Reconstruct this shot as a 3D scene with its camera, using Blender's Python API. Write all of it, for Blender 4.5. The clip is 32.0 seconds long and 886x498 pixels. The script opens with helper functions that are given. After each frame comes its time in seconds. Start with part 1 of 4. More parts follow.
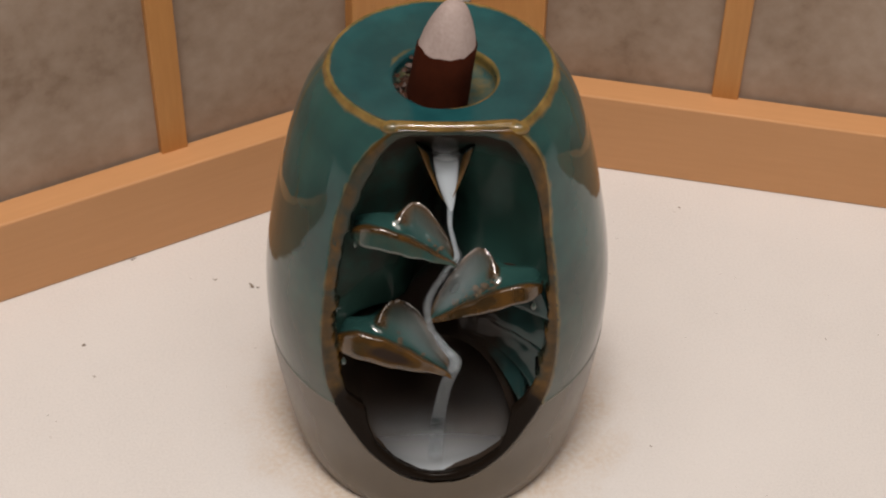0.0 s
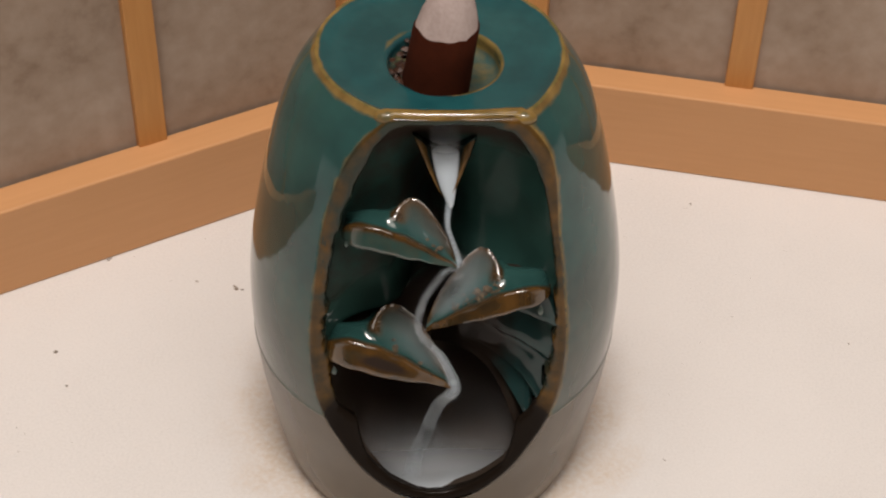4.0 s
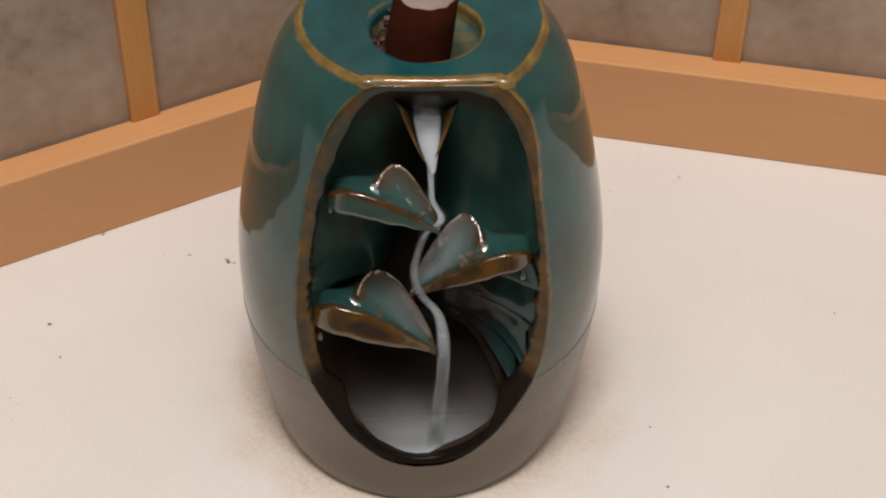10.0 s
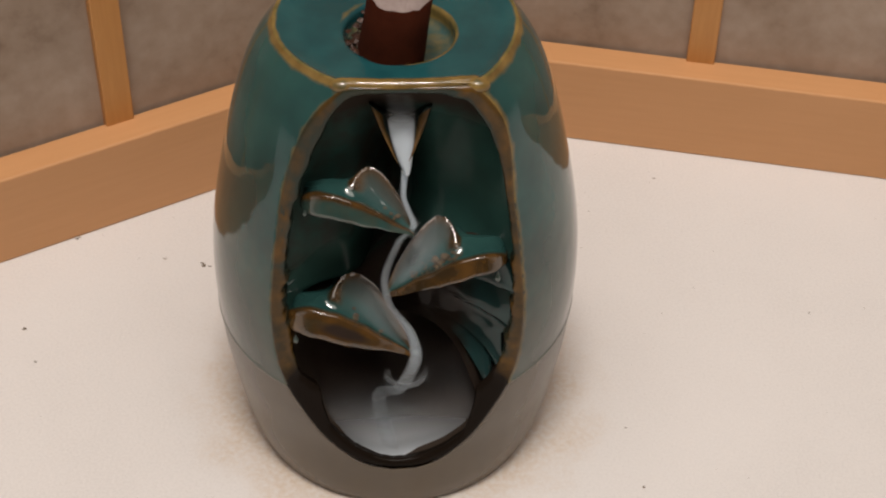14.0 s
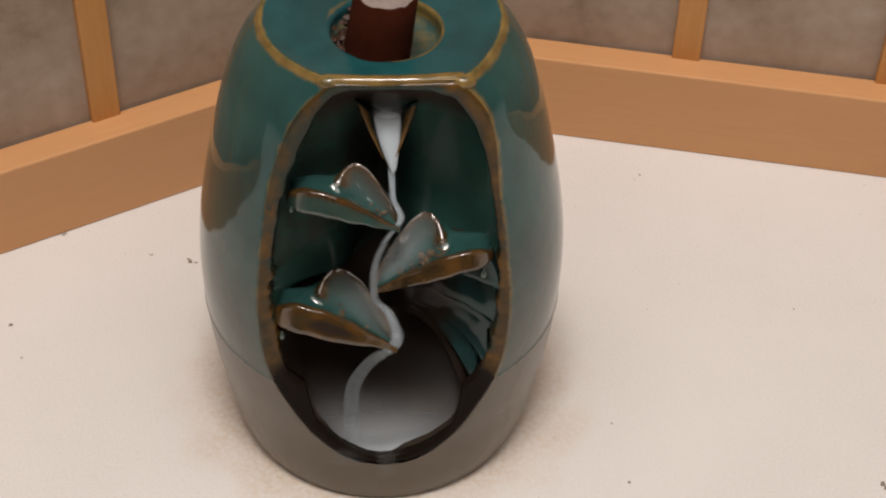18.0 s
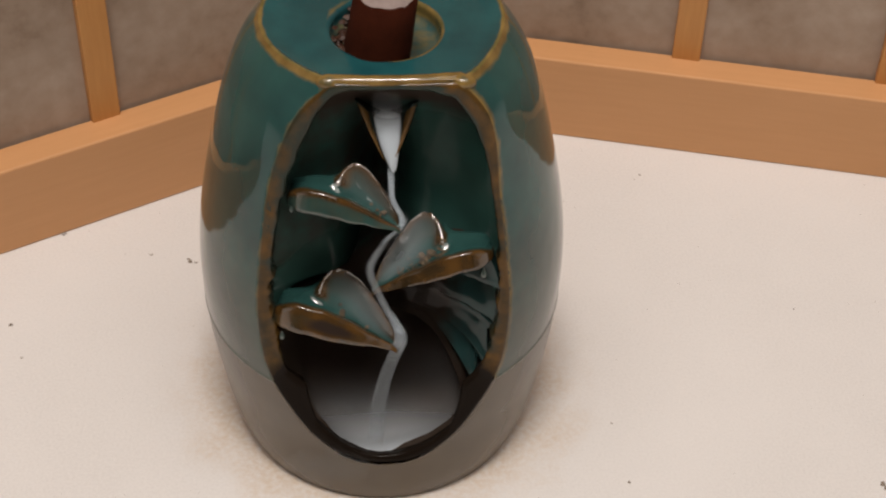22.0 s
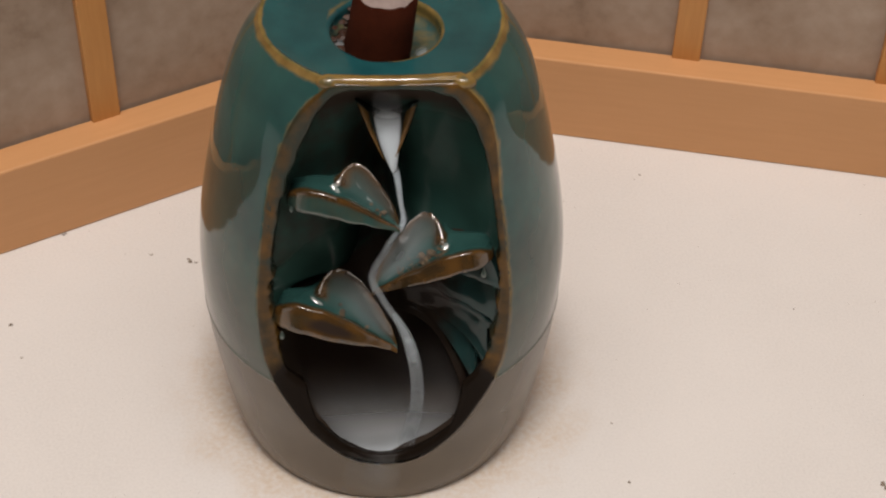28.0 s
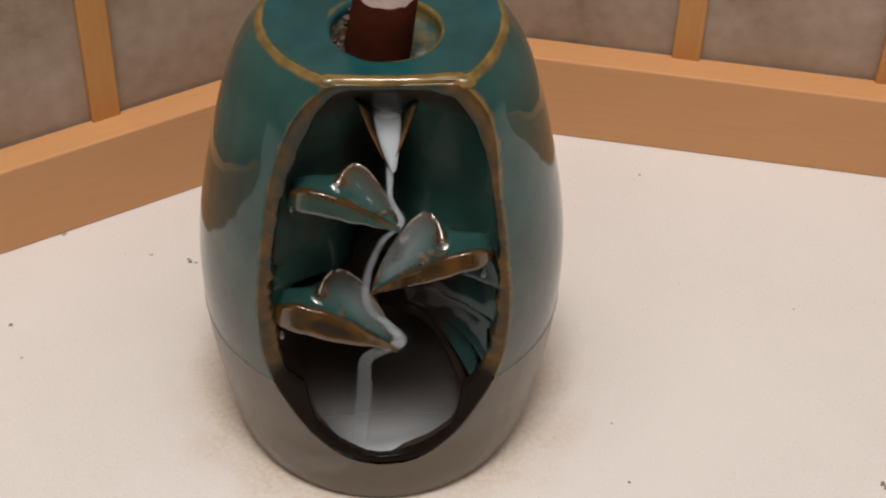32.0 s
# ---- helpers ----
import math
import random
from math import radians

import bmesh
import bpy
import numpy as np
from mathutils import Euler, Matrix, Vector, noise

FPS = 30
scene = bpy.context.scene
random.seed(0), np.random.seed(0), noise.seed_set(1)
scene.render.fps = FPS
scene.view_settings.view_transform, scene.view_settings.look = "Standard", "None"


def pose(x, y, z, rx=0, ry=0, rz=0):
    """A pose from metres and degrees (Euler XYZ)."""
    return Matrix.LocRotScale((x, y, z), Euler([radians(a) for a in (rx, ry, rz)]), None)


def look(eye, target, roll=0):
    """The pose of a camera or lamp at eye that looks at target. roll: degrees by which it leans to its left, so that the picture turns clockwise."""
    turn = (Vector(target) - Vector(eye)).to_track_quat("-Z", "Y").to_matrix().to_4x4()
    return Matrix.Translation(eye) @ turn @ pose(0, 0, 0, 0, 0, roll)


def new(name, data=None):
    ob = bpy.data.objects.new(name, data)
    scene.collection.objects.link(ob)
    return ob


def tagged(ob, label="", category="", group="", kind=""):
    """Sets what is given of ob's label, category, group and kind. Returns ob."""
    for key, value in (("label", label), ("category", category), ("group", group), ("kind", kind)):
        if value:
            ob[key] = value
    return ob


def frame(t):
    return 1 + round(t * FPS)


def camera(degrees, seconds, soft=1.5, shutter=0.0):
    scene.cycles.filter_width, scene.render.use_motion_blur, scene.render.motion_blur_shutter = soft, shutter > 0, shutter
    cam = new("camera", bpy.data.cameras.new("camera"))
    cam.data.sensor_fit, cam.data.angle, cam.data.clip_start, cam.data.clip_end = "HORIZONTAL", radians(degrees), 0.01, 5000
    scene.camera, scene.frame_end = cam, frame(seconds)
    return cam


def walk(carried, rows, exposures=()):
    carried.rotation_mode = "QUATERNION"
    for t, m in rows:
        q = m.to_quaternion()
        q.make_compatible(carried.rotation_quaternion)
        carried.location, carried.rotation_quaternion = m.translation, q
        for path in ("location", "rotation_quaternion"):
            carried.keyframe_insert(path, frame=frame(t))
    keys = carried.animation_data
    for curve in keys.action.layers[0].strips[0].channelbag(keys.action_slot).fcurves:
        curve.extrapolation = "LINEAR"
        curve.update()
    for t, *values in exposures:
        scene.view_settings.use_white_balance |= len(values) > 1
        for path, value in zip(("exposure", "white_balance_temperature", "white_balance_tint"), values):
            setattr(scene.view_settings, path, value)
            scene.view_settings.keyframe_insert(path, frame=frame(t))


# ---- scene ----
cam = camera(30.00, 32.0, 2.2)
PATH = [
    (0, (0.00752, -0.31623, 0.33918), (0.00176, -0.01721, 0.07357), 1.341),
    (0.5, (0.00688, -0.30786, 0.33179), (0.00176, -0.00898, 0.06600), 1.381),
    (1, (0.00553, -0.29326, 0.31932), (0.00171, 0.00548, 0.05336), 1.527),
    (1.5, (0.00517, -0.29258, 0.31887), (0.00175, 0.00609, 0.05282), 1.570),
    (3, (0.00517, -0.29258, 0.31887), (0.00175, 0.00609, 0.05282), 1.570),
    (3.5, (0.00517, -0.29258, 0.31887), (0.00175, 0.00609, 0.05282), 1.569),
    (5.5, (0.00534, -0.29230, 0.31854), (0.00200, 0.00620, 0.05230), 1.576),
    (6, (0.00568, -0.29093, 0.31791), (0.00190, 0.00665, 0.05064), 1.527),
    (6.5, (0.00507, -0.29147, 0.31776), (0.00100, 0.00614, 0.05053), 1.594),
    (7, (0.00474, -0.29137, 0.31735), (0.00011, 0.00590, 0.04974), 1.645),
    (7.5, (0.00424, -0.29172, 0.31712), (-0.00088, 0.00521, 0.04915), 1.948),
    (8, (0.00355, -0.29534, 0.31665), (-0.00198, 0.00143, 0.04852), 2.485),
    (8.5, (0.00468, -0.29739, 0.31705), (-0.00200, -0.00051, 0.04907), 2.369),
    (9, (0.00553, -0.29810, 0.31710), (-0.00146, -0.00094, 0.04942), 2.023),
    (9.5, (0.00821, -0.29925, 0.31711), (0.00147, -0.00170, 0.04986), 1.488),
    (10, (0.01170, -0.30031, 0.31734), (0.00548, -0.00245, 0.05044), 0.937),
    (10.5, (0.01282, -0.30013, 0.31785), (0.00697, -0.00241, 0.05078), 0.734),
    (11, (0.01237, -0.30068, 0.31792), (0.01021, -0.00244, 0.05137), 1.132),
    (11.5, (0.01256, -0.30042, 0.31749), (0.01040, -0.00193, 0.05123), 1.138),
    (12, (0.01277, -0.30041, 0.31762), (0.01035, -0.00197, 0.05129), 1.086),
    (13, (0.01273, -0.30032, 0.31782), (0.01027, -0.00200, 0.05137), 1.091),
    (13.5, (0.01272, -0.30032, 0.31782), (0.01027, -0.00200, 0.05137), 1.091),
    (14, (0.01235, -0.30057, 0.31755), (0.01148, -0.00220, 0.05113), 1.303),
    (14.5, (0.01237, -0.30047, 0.31775), (0.01290, -0.00247, 0.05092), 1.440),
    (16.5, (0.01246, -0.30130, 0.31832), (0.01486, -0.00356, 0.05122), 1.730),
    (17, (0.01246, -0.30130, 0.31832), (0.01486, -0.00356, 0.05122), 1.730),
    (24, (0.01246, -0.30130, 0.31832), (0.01486, -0.00356, 0.05122), 1.730),
    (32, (0.01246, -0.30130, 0.31832), (0.01486, -0.00356, 0.05122), 1.730),
]
walk(cam, [(t, look(eye, target, roll)) for t, eye, target, roll in PATH],
     [(0, 0.0), (1, 0.12), (9, 0.12), (11, 0.02), (32, 0.02)])


# ---------------------------------------------------------------- light
def build_light():
    world = bpy.data.worlds.new("room_air")
    scene.world = world
    world.use_nodes = True
    bg = world.node_tree.nodes["Background"]
    bg.inputs[0].default_value = (1.0, 0.86, 0.72, 1)
    bg.inputs[1].default_value = 0.02
    lamp = bpy.data.lights.new("ceiling_lamp_light", "AREA")
    lamp.shape, lamp.size, lamp.size_y = "RECTANGLE", 1.7, 1.3
    lamp.energy, lamp.color = 15.9, (1.0, 0.90, 0.83)
    ob = new("ceiling_lamp_light", lamp)
    ob.matrix_basis = pose(0.05, -0.55, 1.585)
    bulb = bpy.data.lights.new("pendant_light", "AREA")
    bulb.shape, bulb.size, bulb.size_y = "RECTANGLE", 0.36, 0.17
    bulb.energy, bulb.color = 10.3, (1.0, 0.90, 0.83)
    new("pendant_light", bulb).matrix_basis = pose(-0.02, -0.33, 1.40)


build_light()


# ---------------------------------------------------------------- materials
def nodes_of(name):
    m = bpy.data.materials.new(name)
    m.use_nodes = True
    t = m.node_tree
    return m, t, t.nodes["Principled BSDF"]


def link(t, a, b):
    t.links.new(a, b)


def node(t, kind, **inputs):
    n = t.nodes.new(kind)
    for k, v in inputs.items():
        n.inputs[k.replace("_", " ")].default_value = v
    return n


def ramp(t, src, stops, mode="LINEAR"):
    r = t.nodes.new("ShaderNodeValToRGB")
    r.color_ramp.interpolation = mode
    el = r.color_ramp.elements
    el[0].position, el[0].color = stops[0][0], (*stops[0][1], 1)
    el[1].position, el[1].color = stops[-1][0], (*stops[-1][1], 1)
    for p, c in stops[1:-1]:
        e = el.new(p)
        e.color = (*c, 1)
    link(t, src, r.inputs[0])
    return r.outputs[0]


def coords(t, scale=(1, 1, 1)):
    tc = t.nodes.new("ShaderNodeTexCoord")
    mp = t.nodes.new("ShaderNodeMapping")
    mp.inputs["Scale"].default_value = scale
    link(t, tc.outputs["Object"], mp.inputs[0])
    return mp.outputs[0]


def noise_tex(t, vec, scale, detail=4.0, rough=0.55):
    n = node(t, "ShaderNodeTexNoise", Scale=scale, Detail=detail, Roughness=rough)
    link(t, vec, n.inputs["Vector"])
    return n.outputs["Fac"]


def mixc(t, fac, a, b):
    m = t.nodes.new("ShaderNodeMix")
    m.data_type = "RGBA"
    for sock, v in ((m.inputs[0], fac), (m.inputs[6], a), (m.inputs[7], b)):
        if isinstance(v, (int, float)):
            sock.default_value = v
        elif isinstance(v, tuple):
            sock.default_value = (*v, 1)
        else:
            link(t, v, sock)
    return m.outputs[2]


def math_node(t, op, a, b=0.0, clamp=False):
    m = t.nodes.new("ShaderNodeMath")
    m.operation, m.use_clamp = op, clamp
    for sock, v in ((m.inputs[0], a), (m.inputs[1], b)):
        if isinstance(v, (int, float)):
            sock.default_value = v
        else:
            link(t, v, sock)
    return m.outputs[0]


def bump(t, bsdf, heights, strength=0.3, dist=0.0005):
    b = t.nodes.new("ShaderNodeBump")
    b.inputs["Strength"].default_value, b.inputs["Distance"].default_value = strength, dist
    link(t, heights, b.inputs["Height"])
    link(t, b.outputs[0], bsdf.inputs["Normal"])


def attr(t, name):
    a = t.nodes.new("ShaderNodeAttribute")
    a.attribute_name = name
    return a.outputs["Fac"]


def mat_glaze(name, base_a, base_b, gold_a, gold_b, rough=0.06, ior=1.75, wave=0.5, dark=(0.028, 0.020, 0.016), foot=None, blotch=55, spec=0.5, dull=0.22, worn=0.04, ragged=0.55, dark_rough=0.0):
    """Running reactive glaze: thick teal that breaks to honey brown where an edge thins it; a mask adds near-black
    glaze and painted shade.
    """
    m, t, p = nodes_of(name)
    v = coords(t)
    big, fine = noise_tex(t, v, blotch, 3), noise_tex(t, v, 420, 5)
    base = mixc(t, ramp(t, big, [(0.35, (0, 0, 0)), (0.65, (1, 1, 1))]), base_a, base_b)
    gold = mixc(t, ramp(t, noise_tex(t, v, 190, 5), [(0.35, (0, 0, 0)), (0.65, (1, 1, 1))]), gold_a, gold_b)
    rag_n = math_node(t, "MULTIPLY", math_node(t, "SUBTRACT", noise_tex(t, v, 260, 4), 0.5), ragged)
    e = math_node(t, "ADD", attr(t, "edge"), rag_n)
    mask = ramp(t, e, [(0.30, (0, 0, 0)), (0.62, (1, 1, 1))])
    col = mixc(t, mask, base, gold)
    c = math_node(t, "ADD", attr(t, "dark_shade"), rag_n)
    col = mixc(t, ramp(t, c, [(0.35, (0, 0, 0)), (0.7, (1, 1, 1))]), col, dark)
    if foot:
        col = mixc(t, ramp(t, math_node(t, "ADD", attr(t, "foot"), math_node(t, "MULTIPLY", rag_n, 0.3)), [(0.06, (0, 0, 0)), (0.40, (0.68, 0.68, 0.68)), (0.62, (1, 1, 1))]), col, mixc(t, big, *foot))
    link(t, col, p.inputs["Base Color"])
    link(t, math_node(t, "ADD", math_node(t, "MULTIPLY", attr(t, "dark_shade"), dark_rough), rough), p.inputs["Roughness"])
    if foot:
        link(t, math_node(t, "ADD", math_node(t, "MULTIPLY", attr(t, "foot"), dull), math_node(t, "ADD", math_node(t, "MULTIPLY", mask, worn), rough)), p.inputs["Roughness"])
    p.inputs["IOR"].default_value = ior
    link(t, math_node(t, "SUBTRACT", spec, math_node(t, "MULTIPLY", attr(t, "dark_shade"), spec * 0.84), True), p.inputs["Specular IOR Level"])
    h = math_node(t, "ADD", math_node(t, "MULTIPLY", noise_tex(t, v, 70, 2), 1.0), math_node(t, "MULTIPLY", fine, 0.03))
    bump(t, p, h, wave, 0.0012)
    return m


def mat_wood(name, a, b, grain=(30, 30, 4), rough=0.5):
    m, t, p = nodes_of(name)
    v = coords(t, grain)
    streak, big, fine = noise_tex(t, v, 9, 6, 0.62), noise_tex(t, coords(t), 14, 3), noise_tex(t, coords(t), 900, 3)
    f = math_node(t, "ADD", math_node(t, "MULTIPLY", streak, 0.7), math_node(t, "MULTIPLY", big, 0.3))
    link(t, ramp(t, f, [(0.3, a), (0.7, b)]), p.inputs["Base Color"])
    p.inputs["Roughness"].default_value = rough
    bump(t, p, math_node(t, "ADD", streak, math_node(t, "MULTIPLY", fine, 0.3)), 0.25, 0.0004)
    return m


def mat_mottled(name, stops, scale, fine_scale, rough, strength=0.3, dist=0.0004, fine_mix=0.35):
    m, t, p = nodes_of(name)
    v = coords(t)
    big, fine = noise_tex(t, v, scale, 4), noise_tex(t, v, fine_scale, 4)
    f = math_node(t, "ADD", math_node(t, "MULTIPLY", big, 1 - fine_mix), math_node(t, "MULTIPLY", fine, fine_mix))
    link(t, ramp(t, f, stops), p.inputs["Base Color"])
    p.inputs["Roughness"].default_value = rough
    bump(t, p, fine, strength, dist)
    return m


def mat_smoke(name, density):
    """Drifting smoke: white scatter that thins towards the rim of each wisp (attribute 'thin')."""
    m = bpy.data.materials.new(name)
    m.use_nodes = True
    t = m.node_tree
    t.nodes.clear()
    out = t.nodes.new("ShaderNodeOutputMaterial")
    clear, dif, tra = (t.nodes.new("ShaderNodeBsdf" + k) for k in ("Transparent", "Diffuse", "Translucent"))
    dif.inputs[0].default_value = tra.inputs[0].default_value = (0.84, 0.93, 1.0, 1)
    half, mix = t.nodes.new("ShaderNodeMixShader"), t.nodes.new("ShaderNodeMixShader")
    half.inputs[0].default_value = 0.5
    link(t, dif.outputs[0], half.inputs[1])
    link(t, tra.outputs[0], half.inputs[2])
    att = t.nodes.new("ShaderNodeAttribute")
    att.attribute_name = "thin"
    a = math_node(t, "MULTIPLY", att.outputs["Fac"], density, True)
    link(t, a, mix.inputs[0])
    link(t, clear.outputs[0], mix.inputs[1])
    link(t, half.outputs[0], mix.inputs[2])
    link(t, mix.outputs[0], out.inputs[0])
    return m


TEAL = mat_glaze("teal_glaze", (0.009, 0.045, 0.044), (0.018, 0.080, 0.075), (0.24, 0.155, 0.045), (0.13, 0.080, 0.022), 0.05, 1.58, 0.22, foot=((0.074, 0.054, 0.033), (0.122, 0.094, 0.062)))
# The body's teal made bluer: light from above put into the top's colour.
TOP = mat_glaze("top_lit_teal_glaze", (0.008, 0.054, 0.062), (0.014, 0.082, 0.090), (0.24, 0.155, 0.045), (0.10, 0.085, 0.028), 0.24, 1.5, 0.2, blotch=75, spec=0.35)
CAVE = mat_glaze("dark_green_glaze", (0.024, 0.054, 0.045), (0.028, 0.078, 0.067), (0.15, 0.080, 0.022), (0.08, 0.046, 0.016), 0.14, 1.6, 0.15, dark=(0.036, 0.027, 0.021), blotch=45, spec=0.10, dark_rough=0.32)
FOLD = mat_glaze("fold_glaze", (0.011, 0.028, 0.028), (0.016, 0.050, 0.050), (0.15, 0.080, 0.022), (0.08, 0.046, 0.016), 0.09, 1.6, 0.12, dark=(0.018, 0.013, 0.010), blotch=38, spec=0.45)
LEAF = mat_glaze("leaf_glaze", (0.016, 0.052, 0.048), (0.028, 0.082, 0.075), (0.088, 0.043, 0.010), (0.030, 0.019, 0.008), 0.06, 1.85, 0.3, foot=((0.028, 0.054, 0.048), (0.050, 0.068, 0.058)), dull=0.02, worn=0.0, ragged=0.26)
RIM = mat_glaze("brown_edge_glaze", (0.020, 0.040, 0.034), (0.036, 0.032, 0.018), (0.112, 0.057, 0.013), (0.036, 0.027, 0.012), 0.10, 1.5, 0.4, dark=(0.010, 0.007, 0.005), spec=0.28)
RAIL = mat_wood("pale_wood", (0.545, 0.280, 0.118), (0.59, 0.308, 0.138), (4, 60, 60))
BATTEN = mat_wood("honey_wood", (0.46, 0.21, 0.06), (0.56, 0.28, 0.09), (60, 60, 5))
PANEL = mat_mottled("grey_plaster", [(0.28, (0.195, 0.135, 0.092)), (0.42, (0.305, 0.230, 0.172)), (0.55, (0.36, 0.282, 0.220)), (0.72, (0.43, 0.35, 0.285))], 26, 190, 0.9)
SHEET = mat_mottled("white_grainy_board", [(0.2, (0.59, 0.575, 0.56)), (0.5, (0.68, 0.665, 0.65)), (0.8, (0.73, 0.715, 0.70))], 18, 1400, 0.85, 0.35, 0.0003, 0.62)


def stain_sheet():
    """A tan dust smear on the board round the burner's foot."""
    t = SHEET.node_tree
    p = t.nodes["Principled BSDF"]
    old = p.inputs["Base Color"].links[0].from_socket
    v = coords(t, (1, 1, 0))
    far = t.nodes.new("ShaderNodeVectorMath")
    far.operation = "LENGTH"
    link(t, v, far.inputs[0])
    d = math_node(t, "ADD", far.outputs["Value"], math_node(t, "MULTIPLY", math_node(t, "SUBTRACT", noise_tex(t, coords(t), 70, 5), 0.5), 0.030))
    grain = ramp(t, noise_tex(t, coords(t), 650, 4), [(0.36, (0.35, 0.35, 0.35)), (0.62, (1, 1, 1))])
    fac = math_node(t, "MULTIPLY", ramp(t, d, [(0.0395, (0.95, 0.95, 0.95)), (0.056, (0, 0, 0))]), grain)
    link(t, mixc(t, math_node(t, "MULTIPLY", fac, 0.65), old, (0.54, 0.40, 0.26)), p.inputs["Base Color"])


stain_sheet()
CONE = mat_mottled("brown_incense", [(0.3, (0.028, 0.0062, 0.0026)), (0.7, (0.050, 0.0115, 0.0046))], 160, 1500, 1.0, 0.5, 0.0002)
CONE.node_tree.nodes["Principled BSDF"].inputs["Specular IOR Level"].default_value = 0.08
ASH = mat_mottled("pale_ash", [(0.3, (0.30, 0.235, 0.215)), (0.7, (0.45, 0.375, 0.355))], 130, 1200, 0.95, 0.5, 0.0003)
UNSEEN_DARK = mat_mottled("unseen_dark_wall", [(0.3, (0.060, 0.045, 0.034)), (0.7, (0.085, 0.066, 0.050))], 2, 40, 0.9)
WALLP = mat_mottled("unseen_room_surface", [(0.3, (0.40, 0.36, 0.32)), (0.7, (0.47, 0.43, 0.38))], 2, 40, 0.9)
CRUMB = mat_mottled("tan_residue", [(0.34, (0.018, 0.015, 0.010)), (0.5, (0.065, 0.045, 0.022)), (0.68, (0.16, 0.11, 0.065))], 900, 3000, 0.85)
CHAR = mat_mottled("brown_tar", [(0.3, (0.022, 0.008, 0.004)), (0.7, (0.060, 0.022, 0.010))], 400, 1500, 0.5)
SPECK = mat_mottled("dark_grit", [(0.3, (0.11, 0.09, 0.07)), (0.7, (0.30, 0.25, 0.20))], 500, 2000, 0.9)
GLINT = mat_mottled("pale_crystal", [(0.3, (0.8, 0.8, 0.8)), (0.7, (0.9, 0.9, 0.9))], 500, 2000, 0.2)
SMOKE_THICK = mat_smoke("dense_smoke", 0.8)
SMOKE_THIN = mat_smoke("thin_smoke", 0.42)
SMOKE_HAZE = mat_smoke("hazy_smoke", 0.75)
SMOKE_FAINT = mat_smoke("faint_smoke", 0.10)


# ---------------------------------------------------------------- mesh tools
def link_mesh(name, verts, faces, material, parent=None, label="", attrs=None, smooth=True, sharp=None):
    me = bpy.data.meshes.new(name)
    me.from_pydata([tuple(v) for v in verts], [], [tuple(f) for f in faces])
    me.materials.append(material)
    if attrs and "edge" in attrs:
        attrs = {"dark_shade": [0.0] * len(verts), "foot": [0.0] * len(verts), **attrs}
    for key, values in (attrs or {}).items():
        a = me.attributes.new(key, "FLOAT", "POINT")
        a.data.foreach_set("value", np.asarray(values, dtype=np.float32))
    if smooth:
        me.polygons.foreach_set("use_smooth", [True] * len(me.polygons))
        if sharp:
            me.set_sharp_from_angle(angle=radians(sharp))
    me.update()
    ob = new(name, me)
    if parent:
        ob.parent = parent
    if label:
        ob["label"] = label
    return ob


def ease(a, b, x):
    k = min(1.0, max(0.0, (x - a) / (b - a)))
    return k * k * (3 - 2 * k)


def grid_faces(rows, cols, closed=False):
    f = []
    for j in range(rows - 1):
        for i in range(cols if closed else cols - 1):
            k = (i + 1) % cols
            f.append((j * cols + i, j * cols + k, (j + 1) * cols + k, (j + 1) * cols + i))
    return f


def along(pts, s):
    """Point and direction at s (0 to 10) on the smooth line through pts."""
    i = min(int(s), len(pts) - 2)
    f = s - i
    p0, p1, p2, p3 = pts[max(i - 1, 0)], pts[i], pts[i + 1], pts[min(i + 2, len(pts) - 1)]
    c = p1 * 2 + (p2 - p0) * f + (p0 * 2 - p1 * 5 + p2 * 4 - p3) * f * f + (p1 * 3 - p0 - p2 * 3 + p3) * f ** 3
    d = (p2 - p0) + (p0 * 2 - p1 * 5 + p2 * 4 - p3) * 2 * f + (p1 * 3 - p0 - p2 * 3 + p3) * 3 * f * f
    return c * 0.5, d.normalized()


def thing(name, label, category, at=(0, 0, 0), group="", kind=""):
    e = new(name)
    e.location = at
    return tagged(e, label, category, group, kind)


def box_bm(lo, hi, bevel=0.0, seg=2):
    bm = bmesh.new()
    bmesh.ops.create_cube(bm, size=1)
    for v in bm.verts:
        v.co = Vector([lo[i] if v.co[i] < 0 else hi[i] for i in range(3)])
    if bevel:
        bmesh.ops.bevel(bm, geom=bm.edges[:], offset=bevel, segments=seg, affect="EDGES", profile=0.5)
    return bm


def part(name, bm, material, parent=None, label="", smooth=False):
    me = bpy.data.meshes.new(name)
    bm.to_mesh(me)
    bm.free()
    me.materials.append(material)
    if smooth:
        me.polygons.foreach_set("use_smooth", [True] * len(me.polygons))
    ob = new(name, me)
    if parent:
        ob.parent = parent
    if label:
        ob["label"] = label
    return ob


# ---------------------------------------------------------------- the setting
CORNER = Vector((0.0035, 0.1163, 0))
RAIL_H, RAIL_W, WALL_H = 0.0282, 0.0105, 0.30
SIDE_LEFT, SIDE_RIGHT = math.degrees(math.atan2(-0.523, -0.852)), math.degrees(math.atan2(-0.170, 0.985))


def side_frame(angle):
    """Axes of one side of the enclosure: along it from the corner, outwards, up."""
    d = Vector((math.cos(radians(angle)), math.sin(radians(angle)), 0))
    out = Vector((-d.y, d.x, 0))
    if out.y < 0:
        out = -out
    return d, out


